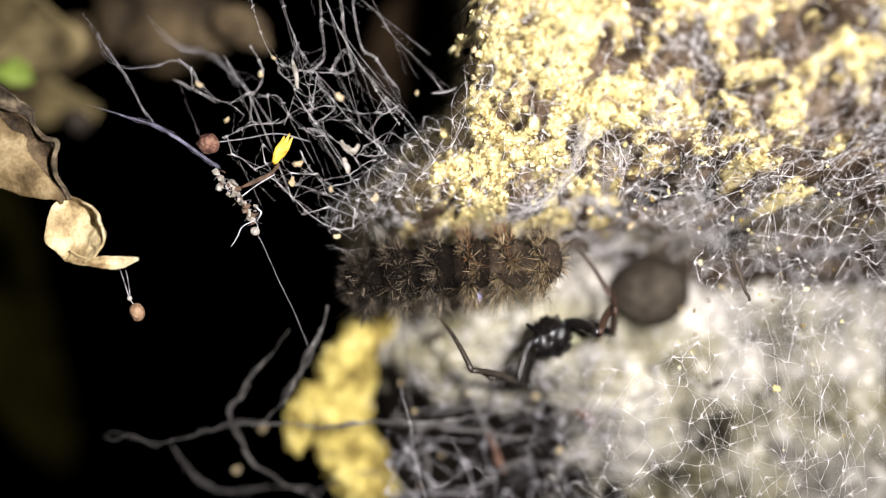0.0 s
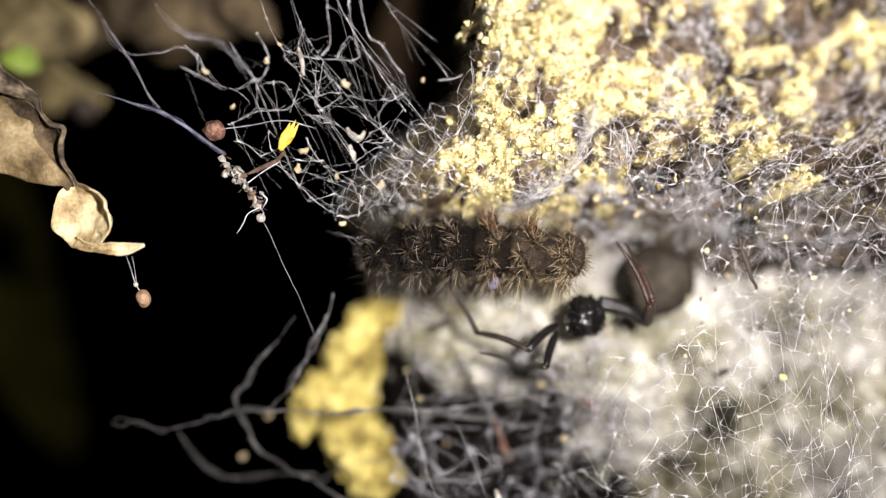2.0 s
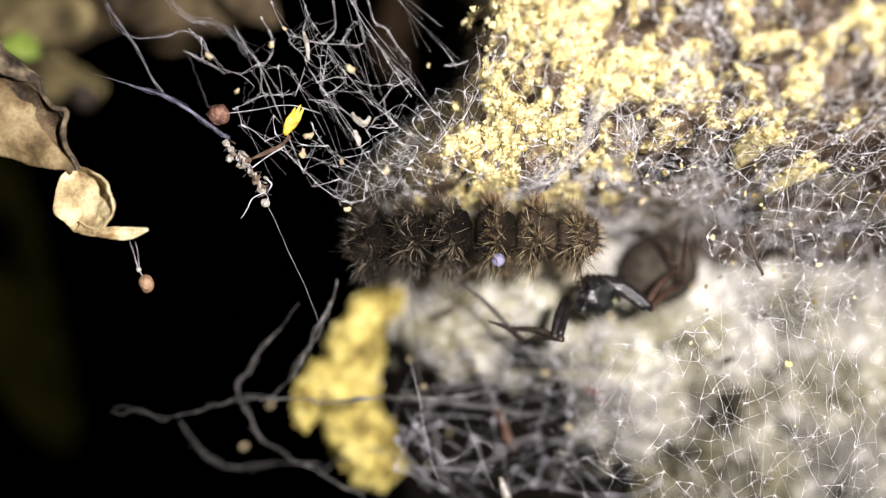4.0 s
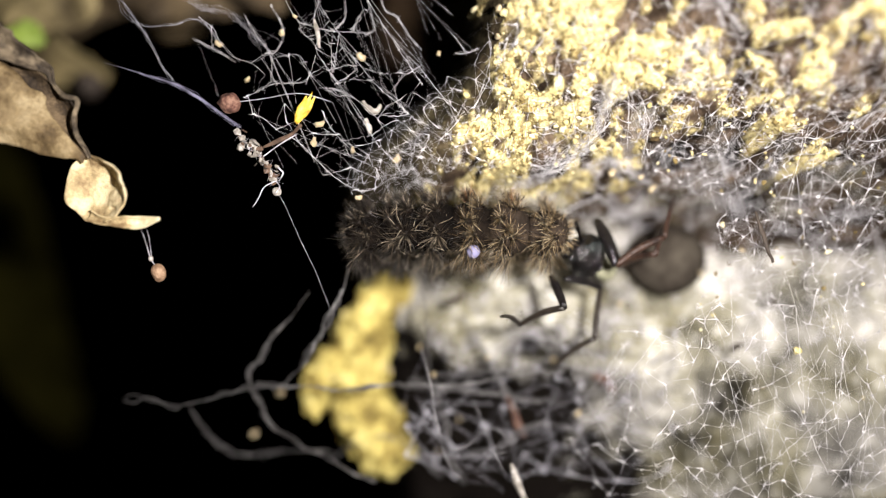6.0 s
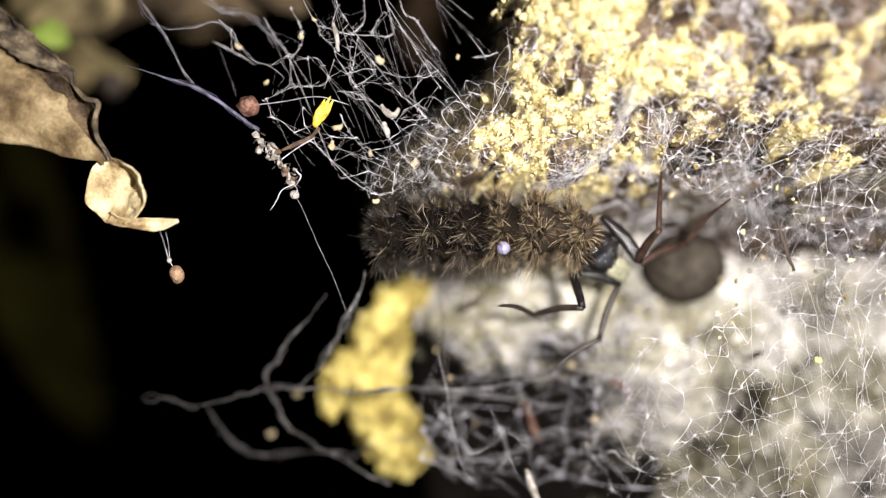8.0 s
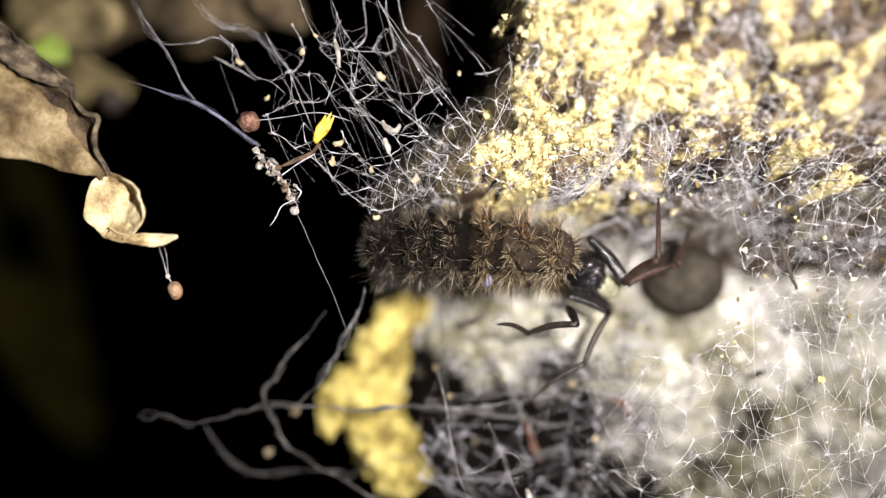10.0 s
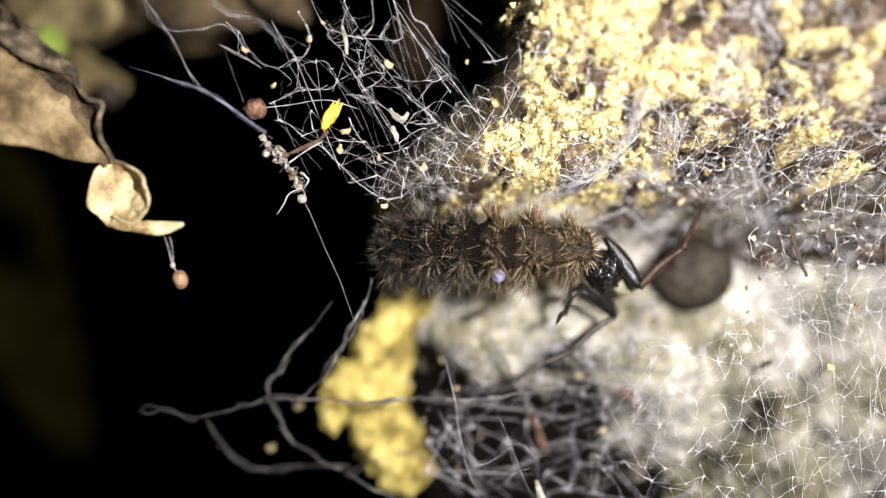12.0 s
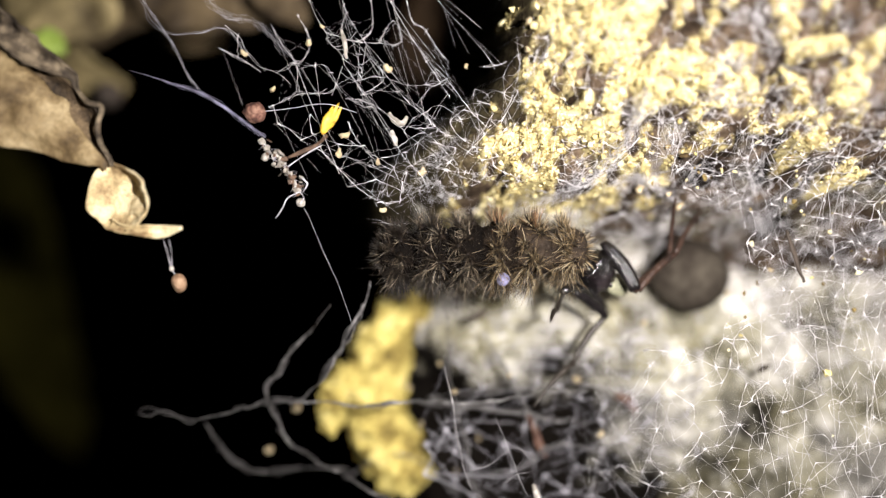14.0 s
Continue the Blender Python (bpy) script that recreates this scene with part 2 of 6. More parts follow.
# ---- mesh tools (all in mm, scaled to metres at the end) ----
def part(name, verts, faces, mat, parent=None, label="", smooth=True):
    mesh = bpy.data.meshes.new(name)
    mesh.from_pydata([tuple(v) for v in np.asarray(verts, float) * MM], [], [tuple(int(i) for i in f) for f in faces])
    mesh.materials.append(mat)
    if smooth:
        mesh.polygons.foreach_set("use_smooth", np.ones(len(mesh.polygons), bool))
    mesh.update()
    ob = new(name, mesh)
    if parent:
        ob.parent = parent
    if label:
        ob["label"] = label
    return ob


def hash3(i, j, k, seed):
    h = (i * 374761393 + j * 668265263 + k * 2147483647 + seed * 1274126177) & 0xFFFFFFFF
    h = ((h ^ (h >> 13)) * 1274126177) & 0xFFFFFFFF
    return ((h ^ (h >> 16)) & 0xFFFF) / 65535.0


def lumps(p, scale, seed=0, octaves=1, keep=0.5):
    """Smooth noise of -1 to 1 at the places p (n x 3, mm), with lumps of that size in mm."""
    p = np.asarray(p, float)
    total, high, weight = np.zeros(len(p)), 0.0, 1.0
    for o in range(octaves):
        q = p / scale * 2 ** o + 1000.5
        c = np.floor(q).astype(np.int64)
        f = q - c
        f = f * f * (3 - 2 * f)
        v = 0
        for dx in (0, 1):
            for dy in (0, 1):
                for dz in (0, 1):
                    w = np.where(dx, f[:, 0], 1 - f[:, 0]) * np.where(dy, f[:, 1], 1 - f[:, 1]) * np.where(dz, f[:, 2], 1 - f[:, 2])
                    v = v + w * hash3(c[:, 0] + dx, c[:, 1] + dy, c[:, 2] + dz, seed + o)
        total += weight * (2 * v - 1)
        high += weight
        weight *= keep
    return total / high


def ball(cuts):
    bm = bmesh.new()
    bmesh.ops.create_icosphere(bm, subdivisions=cuts, radius=1.0)
    v = np.array([tuple(a.co) for a in bm.verts])
    f = np.array([[a.index for a in face.verts] for face in bm.faces])
    bm.free()
    return v, f


BALL_1, BALL_2, BALL_3, BALL_4 = ball(1), ball(2), ball(3), ball(4)


def blob(size, rough=0.15, lump=0.8, seed=0, shape=BALL_3):
    """An uneven rounded body with half axes size."""
    v, f = shape
    v = v * np.asarray(size, float)
    n = v / np.linalg.norm(v, axis=1)[:, None]
    return v + n * (lumps(v, lump, seed, 2) * rough)[:, None], f


def turned(v, rx=0, ry=0, rz=0):
    return np.asarray(v) @ np.array(pose(0, 0, 0, rx, ry, rz).to_3x3()).T


def joined(pieces):
    vs, fs, n = [], [], 0
    for v, f in pieces:
        vs.append(np.asarray(v))
        fs += [[int(i) + n for i in a] for a in f]
        n += len(v)
    return np.concatenate(vs), fs


def smooth_line(points, steps=6):
    """A curve through the points (Catmull-Rom)."""
    p = np.asarray(points, float)
    if len(p) < 3:
        s = np.linspace(0, 1, steps + 1)[:, None]
        return p[0] * (1 - s) + p[1] * s
    p = np.concatenate([[2 * p[0] - p[1]], p, [2 * p[-1] - p[-2]]])
    out = []
    for a, b, c, d in zip(p[:-3], p[1:-2], p[2:-1], p[3:]):
        for s in np.linspace(0, 1, steps, endpoint=False):
            out.append(0.5 * (2 * b + (c - a) * s + (2 * a - 5 * b + 4 * c - d) * s ** 2 + (3 * b - a - 3 * c + d) * s ** 3))
    out.append(p[-2])
    return np.array(out)


def tube(line, radius, sides=4):
    """One tube along a line; radius: one, or one for each place (0 closes to a point)."""
    line = np.asarray(line, float)
    n = len(line)
    r = np.full(n, radius, float) if np.ndim(radius) == 0 else np.interp(np.linspace(0, 1, n), np.linspace(0, 1, len(radius)), radius)
    along = np.gradient(line, axis=0)
    along /= np.maximum(np.linalg.norm(along, axis=1), 1e-9)[:, None]
    mean = along.mean(0)
    up = np.eye(3)[np.argmin(np.abs(mean))]
    a = np.cross(along, up)
    a /= np.maximum(np.linalg.norm(a, axis=1), 1e-9)[:, None]
    b = np.cross(along, a)
    turn = np.arange(sides) * 2 * np.pi / sides
    ring = np.cos(turn)[None, :, None] * a[:, None] + np.sin(turn)[None, :, None] * b[:, None]
    v = (line[:, None] + ring * r[:, None, None]).reshape(-1, 3)
    f = []
    for i in range(n - 1):
        for j in range(sides):
            k = (j + 1) % sides
            f.append((i * sides + j, i * sides + k, (i + 1) * sides + k, (i + 1) * sides + j))
    f.append(tuple(range(sides - 1, -1, -1)))
    f.append(tuple((n - 1) * sides + j for j in range(sides)))
    return v, f


def tubes(lines):
    """Many tubes in one: (line, radius, sides) each."""
    return joined([tube(*one) for one in lines])


rng = np.random.default_rng(7)


def wavy(a, b, steps=5, sway=0.15, sag=0.0):
    """A strand between two places that is not quite straight."""
    a, b = np.asarray(a, float), np.asarray(b, float)
    s = np.linspace(0, 1, steps + 1)[:, None]
    line = a * (1 - s) + b * s
    off = rng.normal(0, sway, (steps + 1, 3))
    off[0] = off[-1] = 0
    line += off
    line[:, 2] -= (sag * 4 * s * (1 - s))[:, 0]
    return line


def grid(nu, nv, at, closed=False):
    """A sheet of nu x nv places; at(u, v) takes and gives arrays."""
    u, v = np.meshgrid(np.linspace(0, 1, nu), np.linspace(0, 1, nv), indexing="ij")
    p = at(u.ravel(), v.ravel())
    f = [(i * nv + j, (i + 1) * nv + j, (i + 1) * nv + j + 1, i * nv + j + 1) for i in range(nu - 1) for j in range(nv - 1)]
    return p, f


# ---- the bark, one uneven surface with a hollow below ----
def lichen_edge(z):
    return np.interp(z, [-10, 0, 5, 10, 14, 18, 24, 30, 48], [-2, -3, -0.8, 1, 5.4, 7.5, 8.0, 8.0, 9])


def bark_edge(z):
    return np.interp(z, [-45, -15, -8, 0, 5, 10, 15, 20, 24, 30, 48], [-6, -9, -11, -12, -11, -8, -2, 4.0, 6, 6.5, 8])


def bark_relief(x, z):
    p = np.stack([x, 0 * x, z], 1)
    return 1.8 * lumps(p, 7, 3) + 2.3 * lumps(p, 3, 4, 2)


# round pits in the bark: place and size in mm
PITS = ((35.7, 8.9, 2.1), (41.1, 3.4, 2.4), (28.3, 8.8, 1.6))


def bark_depth(x, z):
    x, z = np.asarray(x, float), np.asarray(z, float)
    y = np.interp(z, [-48, -20, -8, 0, 4, 7, 10, 15, 24, 48], [42, 38, 32, 22, 14, 7, 3, -1, -5, -9])
    y = y - np.clip((z - 6) / 10, 0, 1) * np.clip(x - 8, -6, 40) * 0.16
    edge = np.clip(lichen_edge(z) - x, 0, 14)
    y = y + np.clip(edge / 5, 0, 1) ** 2 * 5 + np.clip(3 - (x - bark_edge(z)), 0, 20) ** 2 * 0.45
    y = y + 14 * np.exp(-((x - 3) / 9) ** 2 - ((z + 21) / 9) ** 2)
    y = y - 4.0 * np.exp(-((z - 7.5) / 3.5) ** 2) * np.clip((17 - x) / 5, 0, 1)
    for hx, hz, size in PITS:
        y = y + 5.0 * np.exp(-(((x - hx) ** 2 + (z - hz) ** 2) / size ** 2) ** 2)
    p = np.stack([x, 0 * x, z], 1)
    return y + bark_relief(x, z) * np.interp(edge, [0, 3], [1, 0.5]) + 0.5 * lumps(p, 0.9, 5, 2)


def lichen_growth(x, z):
    """Above 0 where lichen grows."""
    p = np.stack([x, 0 * x, z], 1)
    patch = 0.7 * lumps(p, 5, 11, 3) + 1.0 * lumps(p, 1.5, 12, 3) + 0.35 * lumps(p, 0.7, 13, 2)
    want = np.interp(z, [-14, -4, 2, 8, 12, 40], [-0.9, -0.6, -0.3, -0.05, 0.12, 0.20])
    want -= np.interp(x - 0.25 * z, [12, 19, 26, 60], [0, 0.10, 0.42, 0.5]) * np.interp(z, [12, 22, 30], [1, 0.8, 0.4])
    want += 0.22 * np.exp(-((x - 7) / 6) ** 2 - ((z - 8) / 5) ** 2)
    want += 0.5 * np.exp(-((x - 12) / 7) ** 2 - ((z - 5) / 2.5) ** 2)
    want += 0.4 * np.exp(-((x - 43) / 5) ** 2 - ((z - 8) / 3) ** 2)
    want = want - 0.12 * bark_relief(x, z)
    inside = np.clip((x - lichen_edge(z)) / 2.5, -2, 0)
    return want + 0.6 * inside - patch


def puffs(p, size, seed):
    """Rounded lobes with sharp creases between them, 0 to 1."""
    return 1 - np.abs(lumps(p, size, seed) + 0.35 * lumps(p, size * 0.5, seed + 1)).clip(0, 1)


def crust_depth(x, z):
    """The surface with the lichen's own thickness on it."""
    p = np.stack([x, 0 * x, z], 1)
    grown = np.clip(lichen_growth(x, z) * 2.2 + 0.3, 0, 1)
    thick = 0.2 + 1.5 * puffs(p, 2.1, 14) ** 2 + 0.75 * puffs(p, 0.85, 16) ** 2 + 0.30 * lumps(p, 0.36, 15)
    return bark_depth(x, z) - grown * (thick - 0.5)


OLIVE = 0.06


def bark():
    def at(u, v):
        z = -48 + v * 96
        x = bark_edge(z) - 6 + u * 85
        return np.stack([x, crust_depth(x, z), z], 1)
    v, f = grid(640, 660, at)
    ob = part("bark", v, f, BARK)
    layer = ob.data.attributes.new("lichen", "FLOAT", "POINT")
    layer.data.foreach_set("value", np.clip(np.maximum(lichen_growth(v[:, 0], v[:, 2]) * 3 + 0.4, OLIVE * (v[:, 2] > 3) * (v[:, 0] < lichen_edge(v[:, 2]) + 1)), 0, 1).astype(np.float32))
    # Painted shade: dark colour in the hollow, left of the lichen, in the pits
    wood = ob.data.attributes.new("painted_shade", "FLOAT", "POINT")
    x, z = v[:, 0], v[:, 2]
    painted_shade = np.maximum(np.interp(z + 1.5 * lumps(v, 3, 17, 2), [-11, -5], [1, 0]), np.interp(x - lichen_edge(z) + 1.2 * lumps(v, 2.5, 18, 2), [-3.5, 1.5], [1, 0]))
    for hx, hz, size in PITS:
        painted_shade = np.maximum(painted_shade, np.exp(-(((x - hx) ** 2 + (z - hz) ** 2) / size ** 2) ** 2))
    wood.data.foreach_set("value", painted_shade.astype(np.float32))
    return tagged(ob, "rough brown tree bark with a hollow, its shade painted dark", "bark", kind="structure")


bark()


def scattered(places, sizes, shape, uneven=0.42):
    """Uneven grains at the places, all turned at random."""
    v, f = shape
    n, m = len(places), len(v)
    q = rng.normal(size=(n, 3, 3))
    q = np.linalg.qr(q)[0]
    axes = sizes[:, None] * rng.uniform(0.35, 1.35, (n, 3))
    w = v[None] * (1 + uneven * rng.normal(size=(n, m, 1)).clip(-1.6, 1.6)) * axes[:, None]
    w = np.einsum("nij,nmj->nmi", q, w) + places[:, None]
    faces = (f[None] + np.arange(n)[:, None, None] * m).reshape(-1, 3)
    return w.reshape(-1, 3), faces


def lichen():
    n = 110000
    x, z = rng.uniform(-14, 66, n), rng.uniform(-14, 40, n)
    keep = lichen_growth(x, z) > 0.02
    x, z = x[keep][:17000], z[keep][:17000]
    places = np.stack([x, crust_depth(x, z) + 0.03, z], 1)
    sizes = np.exp(rng.normal(-2.25, 0.5, len(x))).clip(0.06, 0.42)
    big = sizes > 0.20
    v1, f1 = scattered(places[big], sizes[big], BALL_2, 0.34)
    v2, f2 = scattered(places[~big], sizes[~big], BALL_1)
    tagged(part("lichen_lobes", v1, f1, LICHEN), "puffy mustard yellow lichen lobes on the bark", "lichen", kind="stuff")
    return tagged(part("lichen_crust", v2, f2, LICHEN, smooth=False), "crumbly mustard yellow lichen crust on the bark", "lichen", kind="stuff")


lichen()


# ---- silk ----
def weave(starts, ends, links, reach, radius, link_radius, shape=None, sway=0.06, sides=3, thick=0.5):
    """Taut threads from start to end, and short slack links between them. shape(points) may move the threads' places."""
    lines, places, owner = [], [], []
    for k, (a, b) in enumerate(zip(starts, ends)):
        steps = int(np.clip(np.linalg.norm(b - a) / 0.8, 3, 26))
        line = wavy(a, b, steps, sway)
        if shape:
            line = shape(line)
        r = radius * np.exp(min(rng.normal(0, thick), 0.8))
        lines.append((line, r * rng.uniform(0.6, 1.4, 6), sides))
        places.append(line)
        owner += [k] * len(line)
    places, owner = np.concatenate(places), np.array(owner)
    for i in rng.integers(0, len(places), links):
        d = np.linalg.norm(places - places[i], axis=1)
        near = np.flatnonzero((d < reach) & (owner != owner[i]) & (d > 0.2))
        if len(near):
            j = rng.choice(near)
            r = link_radius * np.exp(min(rng.normal(0, thick), 0.8))
            slack = rng.uniform(0, 0.18) * d[j]
            lines.append((wavy(places[i], places[j], int(np.clip(d[j] / 0.4, 3, 12)), sway * 0.8, slack), r * rng.uniform(0.6, 1.6, 5), sides))
    return lines


def bursts(centres, count, reach, radius):
    """Knots from which short threads run out to all sides."""
    lines = []
    for c in centres:
        for _ in range(count):
            way = rng.normal(size=3) * np.array([1, 0.5, 1])
            way /= np.linalg.norm(way)
            lines.append((wavy(c, c + way * rng.uniform(0.4, 1) * reach, 4, 0.08), [radius * 2.2, radius, radius * 0.7], 3))
    return lines


def net(nodes, reach, radius, most=3, sway=0.08, thick=0.7):
    """Strands from every node to some of its neighbours, slack and bowed, widening into the knots."""
    lines, done = [], set()
    for i, p in enumerate(nodes):
        d = np.linalg.norm(nodes - p, axis=1)
        near = np.argsort(d)[1:most + 4]
        for j in rng.permutation(near)[:most]:
            if d[j] > reach or (min(i, j), max(i, j)) in done:
                continue
            done.add((min(i, j), max(i, j)))
            r = radius * np.exp(np.clip(rng.normal(-0.25, thick), -1.6, 0.9))
            line = wavy(p, nodes[j], max(4, int(d[j] / 0.4)), sway * 0.7)
            s = np.linspace(0, 1, len(line))[:, None]
            line = line + rng.normal(0, 0.055, 3) * d[j] * 4 * s * (1 - s)
            lines.append((line, np.array([3.4, 1.5, 0.85, 0.7, 0.85, 1.5, 3.4]) * r, 4))
    return lines


def spread(n, x0, x1, z0, z1, gap):
    """Places in a rectangle of the plan, none nearer to another than its gap."""
    kept = []
    for x, z, g in zip(rng.uniform(x0, x1, n), rng.uniform(z0, z1, n), rng.uniform(0.6, 1.5, n) * gap):
        if all((x - a) ** 2 + (z - b) ** 2 > g * g for a, b in kept):
            kept.append((x, z))
    return np.array(kept)


def silk_on_bark():
    n = 3000
    x, z = rng.uniform(-12, 58, n), rng.uniform(0, 33, n)
    p = np.stack([x, 0 * x, z], 1)
    want = lumps(p, 8, 21, 2) + np.interp(z, [-6, 3, 11, 15, 30], [0.45, 0.6, 0.45, 0.2, 0.1]) + 0.25 * np.exp(-((x - 12) / 6) ** 2 - ((z - 9) / 4) ** 2)
    ok = (want + rng.normal(0, 0.25, n) > 0.05) & (x > np.where(z < 9, -4, lichen_edge(z) - 2))
    x, z = x[ok], z[ok]
    way, far = rng.uniform(0, np.pi, len(x)), np.exp(rng.normal(1.0, 0.55, len(x))).clip(1, 9)
    x2, z2 = x + np.cos(way) * far, z + np.sin(way) * far
    starts = np.stack([x, bark_depth(x, z) - rng.uniform(0.2, 2.2, len(x)), z], 1)
    ends = np.stack([x2, bark_depth(x2, z2) - rng.uniform(0.2, 2.2, len(x)), z2], 1)

    def clear(line):
        line[:, 1] = np.minimum(line[:, 1], bark_depth(line[:, 0], line[:, 2]) - 0.12)
        return line
    lines = weave(starts[::3], ends[::3], 500, 1.8, 0.010, 0.010, clear, 0.04, 3, 0.7)
    pick = rng.choice(len(starts), 260, replace=False)
    lines += bursts(starts[pick], 9, 1.5, 0.0085)
    c = spread(5200, -12, 58, 2, 32, 0.85)
    q = np.stack([c[:, 0], 0 * c[:, 0], c[:, 1]], 1)
    want = lumps(q, 7, 22, 2) + np.interp(c[:, 1], [2, 6, 12, 16, 32], [0.55, 0.55, 0.4, 0.08, 0.0]) + rng.normal(0, 0.1, len(c))
    c = c[(want > 0) & (c[:, 0] > np.where(c[:, 1] < 9, -3, lichen_edge(c[:, 1]) - 1))]
    lines += net(np.stack([c[:, 0], bark_depth(c[:, 0], c[:, 1]) - rng.uniform(0.3, 1.8, len(c)), c[:, 1]], 1), 2.6, 0.0105, 3, 0.05, 0.85)
    v, f = tubes(lines)
    return tagged(part("silk_mesh", v, f, SILK), "tangled white spider silk over the bark", "spider web", kind="stuff")


silk_on_bark()


def silk_film():
    def at(u, v):
        x, z = -3 + u * 62, 26 - v * 26
        return np.stack([x, np.minimum(bark_depth(x, z), bark_depth(x + 0.8, z - 0.8)) - 0.45, z], 1)
    v, f = grid(190, 90, at)
    ob = part("silk_film", v, f, SILK_FILM)
    x, z = v[:, 0], v[:, 2]
    thick = np.minimum(np.interp(z, [0, 4, 11, 16, 21, 26], [-0.2, 0.25, 0.15, -0.05, -0.1, -0.7]), np.interp(x - lichen_edge(z), [0, 4, 10], [-0.8, -0.15, 0.3]))
    thick = thick + 0.50 * np.exp(-((x - 33) / 7) ** 2 - ((z - 3) / 4) ** 2) - 0.55 * np.exp(-((x - 18) / 6) ** 2 - ((z - 5) / 3) ** 2) - 0.16 - 0.30 * np.clip((x - 28) / 10, 0, 1) * np.clip((z - 10) / 5, 0, 1) + 0.85 * lumps(v, 3.4, 35, 3)
    for hx, hz, size in PITS:
        thick = thick - 1.2 * np.exp(-(((x - hx) ** 2 + (z - hz) ** 2) / size ** 2) ** 2)
    layer = ob.data.attributes.new("thickness", "FLOAT", "POINT")
    layer.data.foreach_set("value", thick.astype(np.float32))
    return tagged(ob, "thin torn film of silk clinging to the bark", "spider web", kind="stuff")


silk_film()


def sheet_depth(x, z):
    p = np.stack([x, 0 * x, z], 1)
    return (np.interp(z, [-35, -20, -12, -8, 0, 5, 9], [15, 15.5, 15.5, 16, 15, 9, 5]) + np.clip(14 - x, 0, 20) * 0.2
            + 5.5 * np.exp(-((x - 29) / 8) ** 2 - ((z + 2.5) / 7) ** 2) + 1.7 * lumps(p, 5, 31) + 1.0 * lumps(p, 1.8, 32, 2))


def silk_sheet():
    def at(u, v):
        x, z = -8 + u * 76, 9 - v * 44
        return np.stack([x, sheet_depth(x, z), z], 1)
    v, f = grid(230, 140, at)
    ob = part("silk_sheet", v, f, SILK_SHEET)
    x, z = v[:, 0], v[:, 2]
    thick = np.minimum.reduce([np.interp(x, [-8, -5, 2, 13, 19, 60, 66], [-0.6, 0.25, 0.36, 0.44, 0.52, 0.4, -0.2]),
                               np.interp(z, [-20, -13, -9, -3, 1, 5, 9], [0.38, 0.44, 0.65, 0.6, 0.55, 0.3, -0.6])])
    thick = thick - np.clip((x - 26) / 6, 0, 1) * np.clip((z + 4) / 4, 0, 1) * 1.1
    thick = thick - np.clip((18 - x) / 10, 0, 1) * np.clip((-12 - z) / 5, 0, 1) * 0.38
    thick = thick - np.clip((31 - x) / 10, 0, 1) * np.clip((-17 - z) / 4, 0, 1) * 0.52
    thick = thick - 0.7 * np.exp(-((x - 20) / 7) ** 2 - ((z - 6) / 3.5) ** 2)
    thick = thick - 0.05 + 0.42 * lumps(v, 5, 33, 3)
    layer = ob.data.attributes.new("thickness", "FLOAT", "POINT")
    layer.data.foreach_set("value", thick.astype(np.float32))
    return tagged(ob, "dense white silk sheet of a funnel web", "spider web", kind="stuff")


silk_sheet()


def veil():
    n = 150
    x, z = rng.uniform(8, 56, n), rng.uniform(8, 32, n)
    way, far = rng.normal(-0.7, 0.7, n), rng.uniform(3, 9, n)
    a = np.stack([x, bark_depth(x, z) - rng.uniform(1.0, 3.0, n), z], 1)
    x, z = x + np.cos(way) * far, z + np.sin(way) * far
    b = np.stack([x, bark_depth(x, z) - rng.uniform(0.5, 3.0, n), z], 1)
    v, f = tubes(weave(a, b, 420, 3.0, 0.0095, 0.0085, None, 0.06, 4, 0.8))
    return tagged(part("silk_veil", v, f, SILK), "loose woolly silk strands before the lichen", "spider web", kind="stuff")


veil()


def sheet_threads():
    n = 300
    x, z = rng.uniform(-2, 60, n), rng.uniform(-15, 4, n)
    way, far = rng.normal(0.1, 0.8, n), rng.uniform(2, 9, n)
    x2, z2 = x + np.cos(way) * far, z + np.sin(way) * far
    starts = np.stack([x, sheet_depth(x, z) - rng.uniform(0, 1.0, n), z], 1)
    ends = np.stack([x2, sheet_depth(x2, z2) - rng.uniform(0, 1.0, n), z2], 1)
    v, f = tubes(weave(starts, ends, 500, 2.5, 0.026, 0.026, None, 0.10, 4, 0.8))
    return tagged(part("sheet_threads", v, f, SILK), "white silk threads felted into the sheet", "spider web", kind="stuff")


sheet_threads()


def spider_place(x, z):
    """The open floor of the web where the spider sits and turns."""
    return ((x - 21) / 11) ** 2 + ((z + 2) / 8.5) ** 2 < 1


